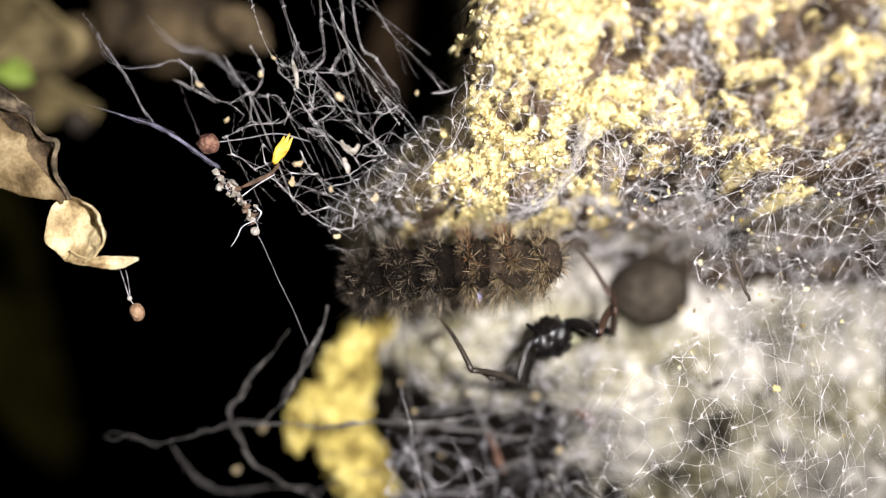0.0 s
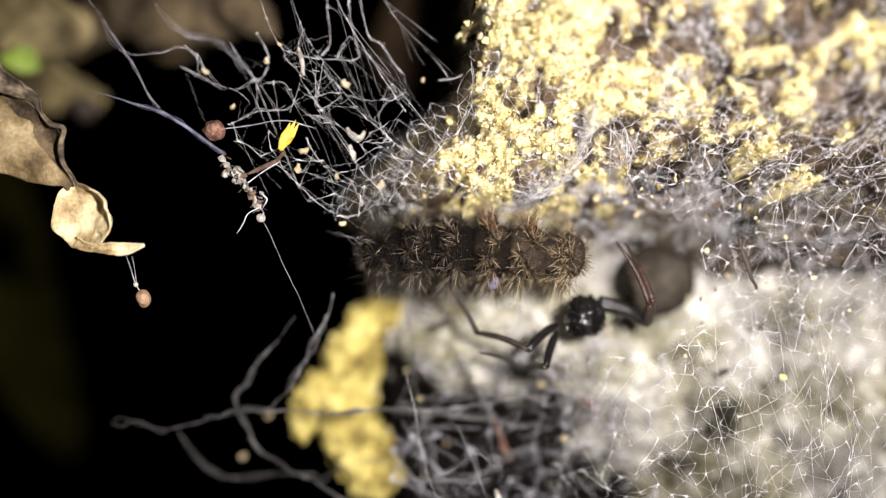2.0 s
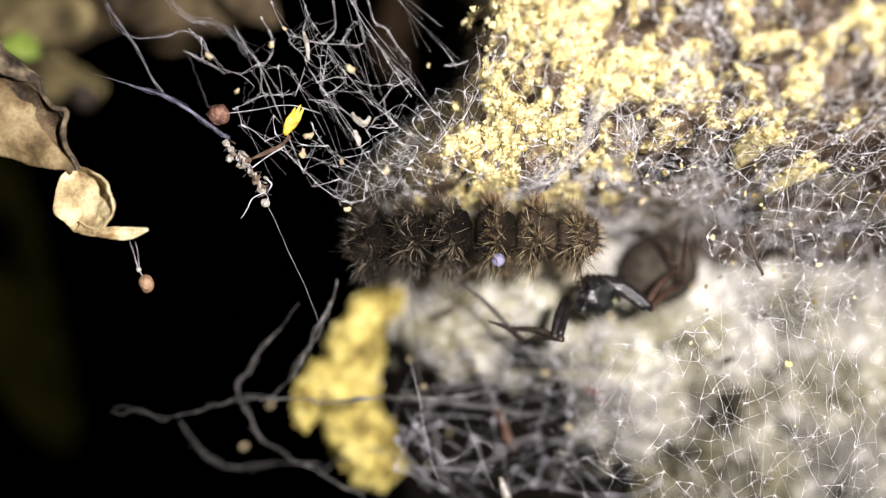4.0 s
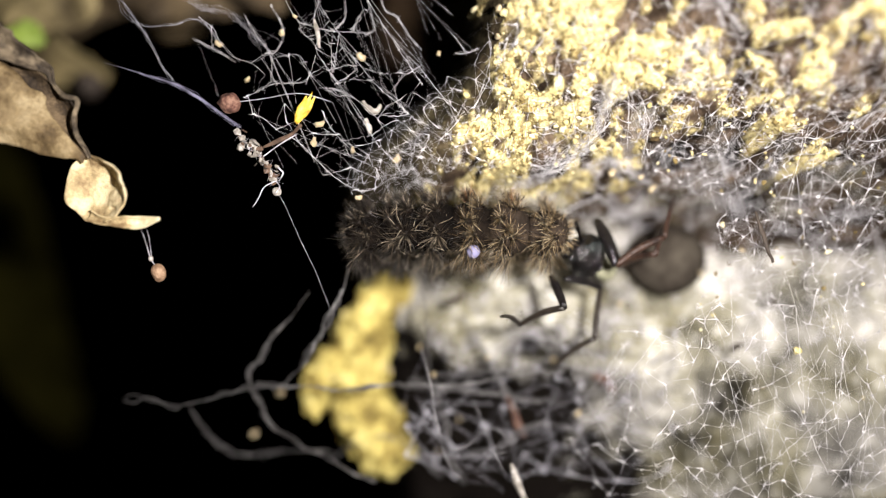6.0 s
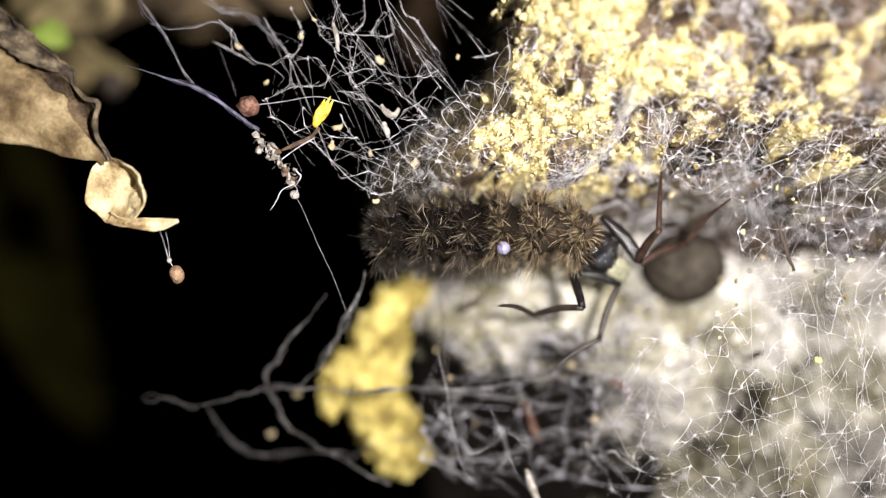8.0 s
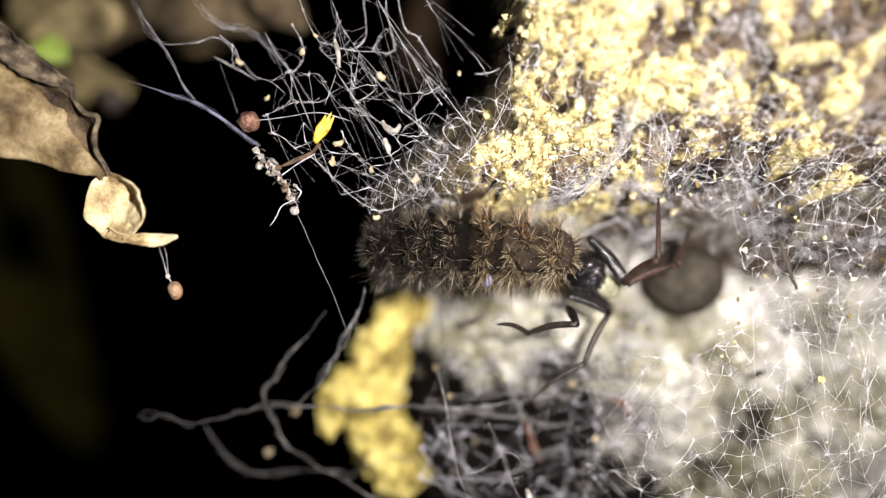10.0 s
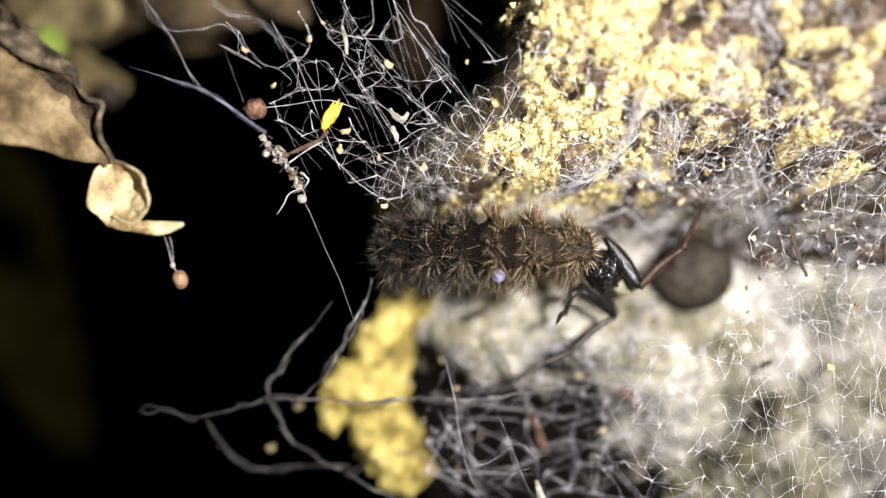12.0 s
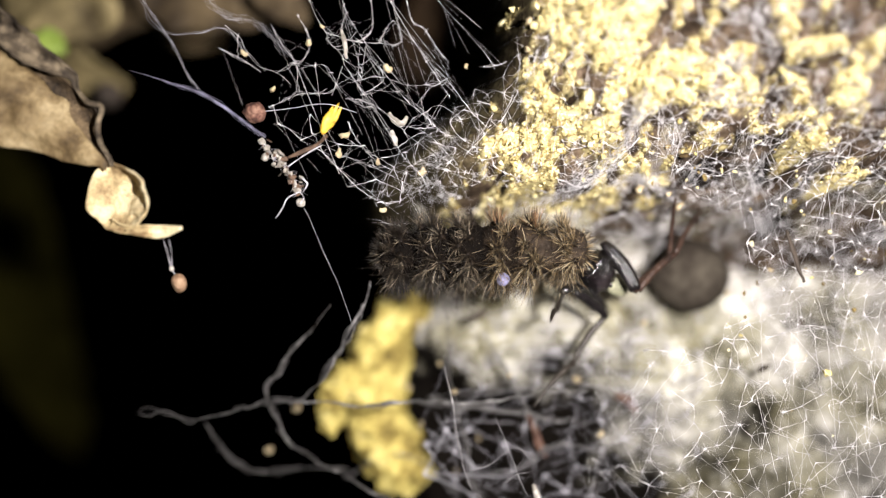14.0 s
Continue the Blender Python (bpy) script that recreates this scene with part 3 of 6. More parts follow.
def web_net(x0, x1, z0, z1, gap, threads, depth, lean, radius, label, mat, thick=0.6):
    c = spread(3400, x0, x1, z0, z1, gap)
    inner = np.minimum((c[:, 0] - x0) / 9, (z1 - c[:, 1]) / 5)
    c = c[(rng.uniform(0, 1, len(c)) < np.clip(inner + 0.12, 0, 1)) & ~spider_place(c[:, 0], c[:, 1])]
    p = np.stack([c[:, 0], 0 * c[:, 0], c[:, 1]], 1)
    p[:, 1] = depth(p)
    lines = net(p, gap * 2.6, radius, 3, 0.06, thick)
    lines += bursts(p[rng.integers(0, len(p), min(90, len(p) // 4))], 7, gap * 0.7, radius * 0.7)
    x, z = rng.uniform(x0, x1, threads), rng.uniform(z0, z1 - 6, threads)
    way, far = rng.normal(lean, 0.5, threads), rng.uniform(4, 14, threads)
    a, b = np.stack([x, 0 * x, z], 1), np.stack([x + np.cos(way) * far, 0 * x, z + np.sin(way) * far], 1)
    a[:, 1], b[:, 1] = depth(a) - 0.3, depth(b) - 0.3
    ok = ~np.any([spider_place(*(a * (1 - u) + b * u)[:, ::2].T) for u in (0, 0.25, 0.5, 0.75, 1)], axis=0)
    a, b = a[ok], b[ok]
    lines += weave(a, b, 0, 2.0, radius * 0.8, radius, None, 0.04, 3, thick)
    v, f = tubes(lines)
    return tagged(part("web_net", v, f, mat), label, "spider web", kind="stuff")


web_net(15, 62, -31, -6, 1.7, 85, lambda p: 0.1 + 1.1 * lumps(p, 8, 41) + 0.4 * lumps(p, 1.0, 42) + np.clip(24 - p[:, 0], 0, 12) * 0.8, 1.75, 0.0105,
        "fine open net of white spider threads", SILK)
web_net(20, 62, -9, 15, 1.15, 90, lambda p: np.interp(p[:, 2], [-11, -2, 8, 13], [3, 1, 0, -2]) + np.clip(30 - p[:, 0], 0, 10) * np.interp(p[:, 2], [4, 8], [0.5, 0]) + 1.0 * lumps(p, 1.0, 44), 1.3, 0.0100,
        "net of white spider threads before dark bark", SILK)
web_net(-6, 30, -31, -9, 3.7, 45, lambda p: 11 + 3 * lumps(p, 6, 43) + 2 * lumps(p, 1.0, 45), 0.2, 0.024,
        "blurred grey silk strands across the hollow", SILK_GREY)


def hanging_web():
    lines, places = [], []
    for points, r in P_HANG:
        if points[0][2] > 26.5:
            (x0, y0, z0), (x1, _, z1) = points[0], points[1]
            lean = np.clip((x0 - x1) / (z0 - z1), -0.6, 0.6)
            points = [(x0 + lean * 9, y0, z0 + 9), (x0 + lean * 4.2 + 0.3, y0, z0 + 4.5), *points]
        line = smooth_line(points, 5)
        line = line + np.stack([lumps(line, 0.8, 5 + q, 2) for q in range(3)], 1) * (0.06 + r)
        thick = (0.006 + r * 0.22) * (1 + 1.1 * lumps(line, 0.45, 8, 2)).clip(0.35, 2.6)
        lines.append((line, thick, 5))
        places.append(line)
        if r > 0.045:
            for _ in range(3):
                off = np.stack([lumps(line + rng.uniform(0, 50), 1.2, q) for q in range(3)], 1) * r * 1.8
                lines.append((line + off, r * 0.08, 3))
    places = np.concatenate(places)
    # long fine threads, most of them falling to the bark
    for i in rng.integers(0, len(places), 95):
        a, far = math.radians(rng.normal(-56, 16)), rng.uniform(4, 13)
        end = places[i] + np.array([math.cos(a) * far, rng.normal(0.3, 0.8), math.sin(a) * far])
        if end[2] < 2.5 + 0.5 * max(0, -end[0] - 8) or end[0] > bark_edge(end[2]) + 5:
            continue
        lines.append((wavy(places[i], end, 8, 0.02), 0.0052 * np.exp(rng.normal(0, 0.5)), 4))
    # short links and loose ends between the main strands
    for i in rng.integers(0, len(places), 170):
        d = np.linalg.norm(places - places[i], axis=1)
        near = np.flatnonzero((d < 3.6) & (d > 0.9))
        if len(near):
            j = rng.choice(near)
            r = 0.0048 * np.exp(rng.normal(0, 0.65))
            lines.append((wavy(places[i], places[j], int(np.clip(d[j] / 0.4, 3, 10)), 0.06, rng.uniform(-0.1, 0.15) * d[j]), np.array([2.4, 1.1, 0.8, 1.1, 2.4]) * r, 4))
    lines += bursts(places[rng.integers(0, len(places), 40)], 6, 0.45, 0.007)
    for i in rng.integers(0, len(places), 220):
        c, far = places[i], rng.uniform(0.05, 0.26)
        way = rng.normal(size=3) * far
        lines.append((np.array([c - way, c - way * 0.3, c + way * 0.4, c + way]), np.array([0.2, 1, 0.8, 0.2]) * rng.uniform(0.02, 0.055), 5))
    x = rng.uniform(-10, 3, 24)
    z = np.interp(x, [-12, 3], [4, 12]) + rng.normal(0, 2.0, 24)
    knots = np.stack([x, np.minimum(bark_depth(x, z) - 0.4, 1.5), z], 1)
    lines += bursts(knots, 9, 3.0, 0.005)
    v, f = tubes(lines)
    return tagged(part("tangle_web", v, f, SILK), "open tangle of grey-white cobweb strands", "spider web", kind="stuff")


def fine_cobweb():
    c = spread(900, -18, 6, 4, 22, 1.6)
    mid = np.interp(c[:, 0], [-20, -10, 0, 6], [14, 8, 12, 17])
    c = c[np.abs(c[:, 1] - mid) < np.interp(c[:, 0], [-20, -10, 6], [1.5, 4, 5])]
    depth = np.minimum(bark_depth(c[:, 0], c[:, 1]) - 0.5, 1.5) - rng.uniform(0, 2.0, len(c))
    lines = net(np.stack([c[:, 0], depth, c[:, 1]], 1), 3.8, 0.008, 3, 0.05, 0.6)
    v, f = tubes(lines)
    return tagged(part("fine_cobweb", v, f, SILK), "fine white cobweb where the tangle meets the bark", "spider web", kind="stuff")


fine_cobweb()
P_HANG = [
    ([(-17.4, 0.0, 28.0), (-16.3, 0.0, 25.1), (-15.1, 0.0, 23.1), (-14.8, 0.0, 22.1), (-13.5, 0.0, 20.9), (-13.0, 0.0, 19.6), (-11.7, 0.0, 17.5), (-11.0, 0.0, 16.5)], 0.04),
    ([(-13.9, 0.0, 28.0), (-12.9, 0.0, 25.4), (-12.0, 0.0, 23.8), (-10.6, 0.0, 21.7), (-9.3, 0.0, 19.6), (-8.3, 0.0, 18.3)], 0.022),
    ([(-12.9, 0.0, 25.4), (-13.3, 0.0, 24.4), (-13.5, 0.0, 23.7)], 0.03),
    ([(-8.7, 0.0, 27.9), (-7.2, 0.0, 25.1), (-5.6, 0.0, 22.5), (-4.4, 0.0, 20.6), (-3.1, 0.0, 18.6), (-2.5, 0.0, 17.6), (-1.6, 0.0, 16.4)], 0.042),
    ([(-6.6, 2.5, 28.4), (-5.9, 2.5, 25.4), (-4.5, 2.5, 24.4), (-3.5, 2.5, 23.0), (-2.5, 2.5, 21.6), (-1.8, 2.5, 20.8)], 0.075),
    ([(-10.6, 2.5, 28.7), (-10.3, 2.5, 26.1), (-10.3, 2.5, 24.4), (-11.0, 2.5, 23.4), (-11.8, 2.5, 23.0)], 0.05),
    ([(-8.0, 3.0, 27.6), (-7.5, 3.0, 25.2), (-7.0, 3.0, 23.2), (-8.0, 3.0, 22.6)], 0.06),
    ([(-3.1, 0.5, 19.5), (-1.1, 0.5, 17.4), (0.5, 0.5, 15.2), (2.4, 0.5, 13.2)], 0.05),
    ([(-5.6, 1.0, 22.7), (-3.4, 1.0, 19.8), (-2.5, 1.0, 18.6)], 0.04),
    ([(-15.4, 1.0, 23.5), (-13.7, 1.0, 23.0), (-11.8, 1.0, 22.5), (-9.4, 1.0, 22.4), (-7.8, 1.0, 22.2)], 0.05),
    ([(-9.6, 2.0, 22.6), (-8.5, 2.0, 24.6), (-7.9, 2.0, 25.2)], 0.035),
    ([(-11.5, 0.0, 21.7), (-11.6, 0.0, 19.7), (-11.7, 0.0, 17.1)], 0.024),
    ([(-10.8, 0.0, 21.7), (-11.2, 0.0, 19.4), (-11.7, 0.0, 17.1)], 0.02),
    ([(-10.7, 0.4, 21.1), (-8.8, 0.4, 18.5), (-10.1, 0.4, 17.2), (-11.4, 0.4, 16.5)], 0.03),
    ([(-13.3, 0.0, 19.6), (-13.7, 0.0, 18.4), (-14.5, 0.0, 16.3)], 0.024),
    ([(-21.7, 2.0, 24.7), (-20.0, 2.0, 21.9), (-18.6, 2.0, 19.9), (-18.6, 2.0, 17.2)], 0.07),
    ([(-18.7, 2.5, 20.0), (-17.4, 2.5, 22.0), (-17.6, 2.5, 23.7), (-18.7, 2.5, 25.8)], 0.06),
    ([(-18.4, 0.6, 16.9), (-16.4, 0.6, 16.7), (-14.7, 0.6, 16.8), (-14.2, 0.6, 17.9), (-15.1, 0.6, 19.6), (-16.4, 0.6, 19.8), (-18.2, 0.6, 19.4)], 0.03),
    ([(-24.1, 0.0, 21.5), (-22.5, 0.0, 19.5), (-20.5, 0.0, 18.8), (-18.9, 0.0, 17.5)], 0.018),
    ([(-27.7, 3.0, 22.2), (-25.0, 3.0, 20.9), (-22.9, 3.0, 19.5)], 0.06),
    ([(-26.1, 0.0, 23.8), (-24.5, 0.0, 22.5), (-24.1, 0.0, 21.5)], 0.035),
    ([(-20.5, 0.0, 18.8), (-18.2, 0.0, 20.1), (-16.3, 0.0, 19.4)], 0.02),
    ([(-11.9, -0.3, 15.7), (-10.3, -0.3, 15.4), (-8.7, -0.3, 13.1), (-7.7, -0.3, 11.5)], 0.034),
    ([(-13.0, 0.0, 16.0), (-11.0, 0.0, 15.8), (-9.0, 0.0, 14.8), (-6.4, 0.0, 12.5)], 0.022),
    ([(-8.3, 0.0, 18.3), (-6.4, 0.0, 16.0), (-4.7, 0.0, 14.6), (-3.1, 0.0, 13.1), (-1.1, 0.0, 11.5)], 0.022),
    ([(-7.9, 1.5, 18.4), (-5.8, 1.5, 17.8), (-3.2, 1.5, 18.1)], 0.026),
    ([(-5.2, 1.5, 15.7), (-3.9, 1.5, 17.4), (-1.8, 1.5, 18.7)], 0.026),
    ([(-16.3, -0.3, 10.7), (-14.6, -0.3, 9.4), (-13.0, -0.3, 7.7), (-11.4, -0.3, 6.2), (-10.0, -0.3, 5.2)], 0.045),
    ([(-10.1, 0.5, 5.3), (-8.4, 0.5, 4.6), (-6.5, 0.5, 5.0)], 0.018),
    ([(-13.4, 0.3, 9.9), (-10.7, 0.3, 8.9), (-7.8, 0.3, 7.6), (-5.2, 0.3, 6.3), (-3.1, 0.3, 5.9)], 0.018),
    ([(-7.7, 0.0, 11.5), (-6.4, 0.0, 9.5), (-4.8, 0.0, 7.9), (-3.8, 0.0, 6.2)], 0.024),
    ([(-12.7, 0.0, 13.5), (-11.4, 0.0, 11.2), (-9.1, 0.0, 8.9), (-6.4, 0.0, 7.9)], 0.02),
    ([(-4.7, 0.0, 9.4), (-2.5, 0.0, 8.4), (0.2, 0.0, 8.0), (2.1, 0.0, 7.8)], 0.018),
    ([(1.5, 1.5, 16.2), (3.5, 1.5, 15.7), (4.9, 1.5, 16.0), (6.9, 1.5, 17.8)], 0.06),
    ([(-3.5, 2.0, 28.5), (-1.8, 2.0, 26.2), (2.2, 2.0, 21.9), (3.5, 2.0, 19.8)], 0.02),
    ([(1.9, 2.5, 20.2), (3.6, 2.5, 20.4), (7.0, 2.5, 21.6)], 0.05),
    ([(-15.0, 0.0, 17.1), (-16.3, 0.0, 16.5), (-17.9, 0.0, 16.5), (-19.5, 0.0, 15.8), (-21.2, 0.0, 15.0)], 0.022),
    ([(-20.7, -0.5, 13.1), (-19.4, -0.5, 12.8), (-17.8, -0.5, 11.5)], 0.035),
    ([(-7.4, 0.0, 13.1), (-5.1, 0.0, 12.8), (-3.1, 0.0, 11.5), (-1.8, 0.0, 10.2)], 0.018),
    ([(-9.1, 0.0, 9.5), (-6.4, 0.0, 10.2), (-4.4, 0.0, 11.8), (-2.5, 0.0, 12.8)], 0.018),
]
hanging_web()


def strand(points, radii, mat, label, name="silk_strand", steps=9, sides=8, sway=0.10):
    line = smooth_line(points, steps)
    r = np.interp(np.linspace(0, 1, len(line)), np.linspace(0, 1, len(radii)), radii)
    r = r * (1 + 0.8 * lumps(line, 0.9, 4, 2)).clip(0.35, 2.2)
    line = line + np.stack([lumps(line, 1.6, 5), lumps(line, 1.6, 6), lumps(line, 1.6, 7)], 1) * sway
    v, f = tube(line, r, sides)
    return tagged(part(name, v, f, mat), label, "silk strand")


def yarn(points, widths, count, label, radius=0.022, mat=SILK_GREY, steps=12):
    """A loose band of many fine fibres."""
    line = smooth_line(points, steps)
    w = np.interp(np.linspace(0, 1, len(line)), np.linspace(0, 1, len(widths)), widths)
    lines = []
    n = len(line)
    for k in range(int(count * 1.4)):
        i = int(rng.integers(0, max(1, n - 8)))
        j = min(n, i + int(rng.uniform(0.12, 0.40) * n) + 4)
        bit_of = line[i:j]
        off = rng.normal(0, 0.55, 3) + 1.0 * np.stack([lumps(bit_of + 9 * k, 1.6, 10 + q) + 0.5 * lumps(bit_of + 7 * k, 0.5, 20 + q) for q in range(3)], 1)
        lines.append((bit_of + off * w[i:j][:, None] * rng.uniform(0.5, 1.8), radius * rng.uniform(0.4, 1.1, 5), 4))
    v, f = tubes(lines)
    return tagged(part("silk_band", v, f, mat), label, "silk strand")


yarn([(-37.3, 0.0, 29.9), (-34.8, 0.0, 26.1), (-31.7, -1.0, 21.8), (-30.0, -1.0, 18.4), (-28.6, -1.0, 16.7)], [0.16, 0.20, 0.12, 0.08, 0.12], 14, "twisted grey silk strand beside the dead leaf", 0.012)
yarn([(-36.7, 0.0, 18.9), (-32.9, -1.0, 17.7), (-30.1, -1.0, 16.8), (-28.3, -1.0, 16.2), (-25.8, -1.0, 14.7), (-23.7, -1.0, 13.1), (-21.5, -1.0, 11.6)], [0.02, 0.05, 0.18, 0.20, 0.10, 0.10, 0.14], 44, "woolly lavender-grey silk band", 0.010, SILK_LAVENDER)
yarn([(-36.0, 0.0, 28.0), (-34.2, 0.0, 24.2), (-32.0, 0.0, 22.9), (-29.2, 0.0, 23.0), (-27.0, 1.0, 23.9), (-25.7, 2.0, 23.3), (-24.9, 3.0, 21.8)], [0.12, 0.12, 0.10, 0.08, 0.14, 0.1, 0.1], 12, "curved grey silk strand hung with debris", 0.011)
yarn([(-30.5, 2.0, 29.2), (-27.0, 3.0, 25.7), (-23.1, 3.0, 25.0), (-19.7, 2.0, 20.9)], [0.3, 0.35, 0.3, 0.2], 18, "loose grey silk band before the litter", 0.010)
for run, wide, count in (([(4.3, 3.3), (8.6, 4.9), (12.4, 6.7), (16.1, 9.2), (17.9, 12.2), (18.4, 15.3)], 0.75, 70), ([(14.9, 6.2), (19.3, 8.1), (23.7, 6.3), (27.4, 5.0)], 0.35, 24)):
    run = np.array(run)
    before = np.minimum.reduce([crust_depth(run[:, 0] + dx, run[:, 1] + dz) for dx in (-1, 0, 1) for dz in (-1, 0, 1)]) - 0.7
    yarn(np.stack([run[:, 0], before, run[:, 1]], 1), [wide * 0.5, wide, wide, wide * 0.9, wide * 0.5], count, "bright white bundle of silk along the lichen", 0.012, SILK)
strand([(-17.3, -1.0, 4.0), (-14.1, -1.0, -2.7), (-12.1, 2.0, -8.9)], [0.016, 0.013, 0.018], SILK_GREY, "single taut silk thread")
strand([(-21.7, 0.0, 14.5), (-18.6, 0.0, 14.9), (-14.9, 0.0, 15.4), (-11.9, 1.0, 14.6)], [0.035, 0.028, 0.04, 0.03], SILK_GREY, "silk thread between seeds")
strand([(-31.8, -3.0, 0.7), (-31.3, -3.0, -1.1), (-31.2, -2.0, -2.6), (-30.5, -2.0, -3.7)], [0.03, 0.028, 0.05, 0.03], SILK_GREY, "short silk thread holding a seed")
strand([(-31.1, -3.0, 0.3), (-30.9, -3.0, -1.1), (-31.1, -2.0, -2.5)], [0.03, 0.022, 0.03], SILK_GREY, "short silk thread holding a seed")
for points, radius in (
        ([(3.9, 3.0, -19.0), (5.4, 3.0, -22.6), (6.6, 3.0, -26.0), (7.6, 3.0, -28.1)], 0.05),
        ([(1.2, 3.0, -25.1), (3.2, 3.0, -24.7), (5.4, 3.0, -23.0)], 0.05),
        ([(5.4, 3.0, -22.6), (6.8, 3.0, -22.8), (8.0, 3.0, -24.0), (9.3, 3.0, -24.0)], 0.04),
        ([(-2.0, 4.0, -13.4), (-0.9, 4.0, -17.8), (-0.2, 4.0, -22.3), (1.2, 4.0, -27.1), (2.6, 4.0, -28.7)], 0.06),
        ([(4.9, 3.0, -26.8), (6.3, 3.0, -25.7), (8.0, 3.0, -25.3)], 0.035),
        ([(37.0, 1.0, -4.9), (37.2, 1.0, -9.0), (36.9, 1.0, -13.0), (36.7, 1.0, -16.7)], 0.035),
        ([(36.3, 0.0, -16.5), (38.7, 0.0, -17.7), (41.1, 0.0, -16.5), (43.1, 0.0, -19.7), (44.7, 0.0, -22.9), (45.2, 0.0, -26.5)], 0.03),
        ([(43.3, 0.0, -18.9), (43.4, 0.0, -22.9), (43.6, 0.0, -26.5)], 0.04),
        ([(33.8, 0.0, -12.9), (33.5, 0.0, -15.0), (32.8, 0.0, -16.6)], 0.025),
        ([(29.8, 0.0, -16.6), (33.0, 0.0, -16.8), (36.3, 0.0, -16.5)], 0.022),
        ([(44.2, 0.0, -8.4), (45.1, 0.0, -11.7), (46.6, 0.0, -14.2)], 0.04),
        ([(30.6, 0.0, -17.0), (31.9, 0.0, -18.6), (34.3, 0.0, -19.8), (37.1, 0.0, -18.9)], 0.025),
        ([(39.9, 0.0, -21.4), (40.1, 0.0, -24.5), (39.7, 0.0, -26.9)], 0.03),
        ([(32.0, 2.0, -1.3), (31.9, 2.0, -6.2), (32.1, 2.0, -8.7)], 0.02),
        ([(42.8, 1.0, -11.0), (44.4, 1.0, -12.2), (47.1, 1.0, -12.9)], 0.03),
        ([(37.0, 0.0, -5.3), (40.2, 0.0, -4.0), (44.2, 0.0, -1.2)], 0.02)):
    strand(points, [radius * 0.12, radius * 0.42, radius * 0.32, radius * 0.40, radius * 0.12], SILK, "bright taut thread of spider silk")
def silk_rope(points, radii):
    """A dusty rope of silk, knotted and frayed, with a few loose fibres."""
    line = smooth_line(points, 22)
    r = np.interp(np.linspace(0, 1, len(line)), np.linspace(0, 1, len(radii)), radii)
    r = r * (0.6 + 1.1 * lumps(line, 2.6, 24, 2) + 1.5 * np.clip(lumps(line, 1.3, 25), 0.1, 1)).clip(0.15, 2.2)
    line = line + np.stack([lumps(line, 2.2, 26 + q, 2) for q in range(3)], 1) * 0.45
    lines = [(line, r, 8)]
    n = len(line)
    for k in range(9):
        i = int(rng.integers(0, n - 14))
        piece = line[i:i + int(rng.integers(12, 40))]
        off = np.stack([lumps(piece + 11 * k, 2.5, 30 + q, 2) for q in range(3)], 1) * 0.9
        lines.append((piece + off, 0.05 * rng.uniform(0.5, 1.4), 4))
    v, f = tubes(lines)
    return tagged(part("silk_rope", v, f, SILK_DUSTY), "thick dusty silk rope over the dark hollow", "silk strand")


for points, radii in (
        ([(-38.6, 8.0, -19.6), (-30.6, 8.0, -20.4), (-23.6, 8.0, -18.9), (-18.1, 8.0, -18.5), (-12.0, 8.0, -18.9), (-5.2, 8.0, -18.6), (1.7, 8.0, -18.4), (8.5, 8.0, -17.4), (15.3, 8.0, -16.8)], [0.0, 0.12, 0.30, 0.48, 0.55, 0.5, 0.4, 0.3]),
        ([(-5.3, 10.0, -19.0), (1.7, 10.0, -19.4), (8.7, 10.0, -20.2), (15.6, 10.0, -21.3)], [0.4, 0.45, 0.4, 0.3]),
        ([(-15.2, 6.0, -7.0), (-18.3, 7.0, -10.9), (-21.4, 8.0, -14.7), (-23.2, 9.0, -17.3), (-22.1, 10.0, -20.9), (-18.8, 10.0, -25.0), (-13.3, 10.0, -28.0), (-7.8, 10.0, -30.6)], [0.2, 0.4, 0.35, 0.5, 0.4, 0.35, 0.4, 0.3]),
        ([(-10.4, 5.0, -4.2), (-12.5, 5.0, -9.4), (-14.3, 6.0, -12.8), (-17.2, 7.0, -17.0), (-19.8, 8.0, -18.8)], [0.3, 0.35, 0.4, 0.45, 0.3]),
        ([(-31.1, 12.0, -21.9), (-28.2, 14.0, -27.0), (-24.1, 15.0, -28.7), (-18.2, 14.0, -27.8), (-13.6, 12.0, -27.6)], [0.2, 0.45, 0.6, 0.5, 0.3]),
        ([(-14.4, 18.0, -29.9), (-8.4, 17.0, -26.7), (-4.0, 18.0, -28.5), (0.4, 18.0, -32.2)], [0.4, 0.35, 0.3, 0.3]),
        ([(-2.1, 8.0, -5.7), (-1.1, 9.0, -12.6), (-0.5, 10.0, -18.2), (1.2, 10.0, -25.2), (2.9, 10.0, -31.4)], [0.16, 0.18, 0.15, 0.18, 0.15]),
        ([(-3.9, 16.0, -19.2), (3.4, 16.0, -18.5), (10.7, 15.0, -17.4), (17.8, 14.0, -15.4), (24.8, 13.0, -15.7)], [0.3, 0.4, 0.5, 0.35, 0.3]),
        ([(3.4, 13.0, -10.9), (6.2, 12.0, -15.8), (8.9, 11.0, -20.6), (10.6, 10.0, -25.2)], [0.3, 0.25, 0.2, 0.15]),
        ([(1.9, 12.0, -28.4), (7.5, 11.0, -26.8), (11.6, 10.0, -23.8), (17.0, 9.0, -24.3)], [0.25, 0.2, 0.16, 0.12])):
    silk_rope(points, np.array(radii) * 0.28)


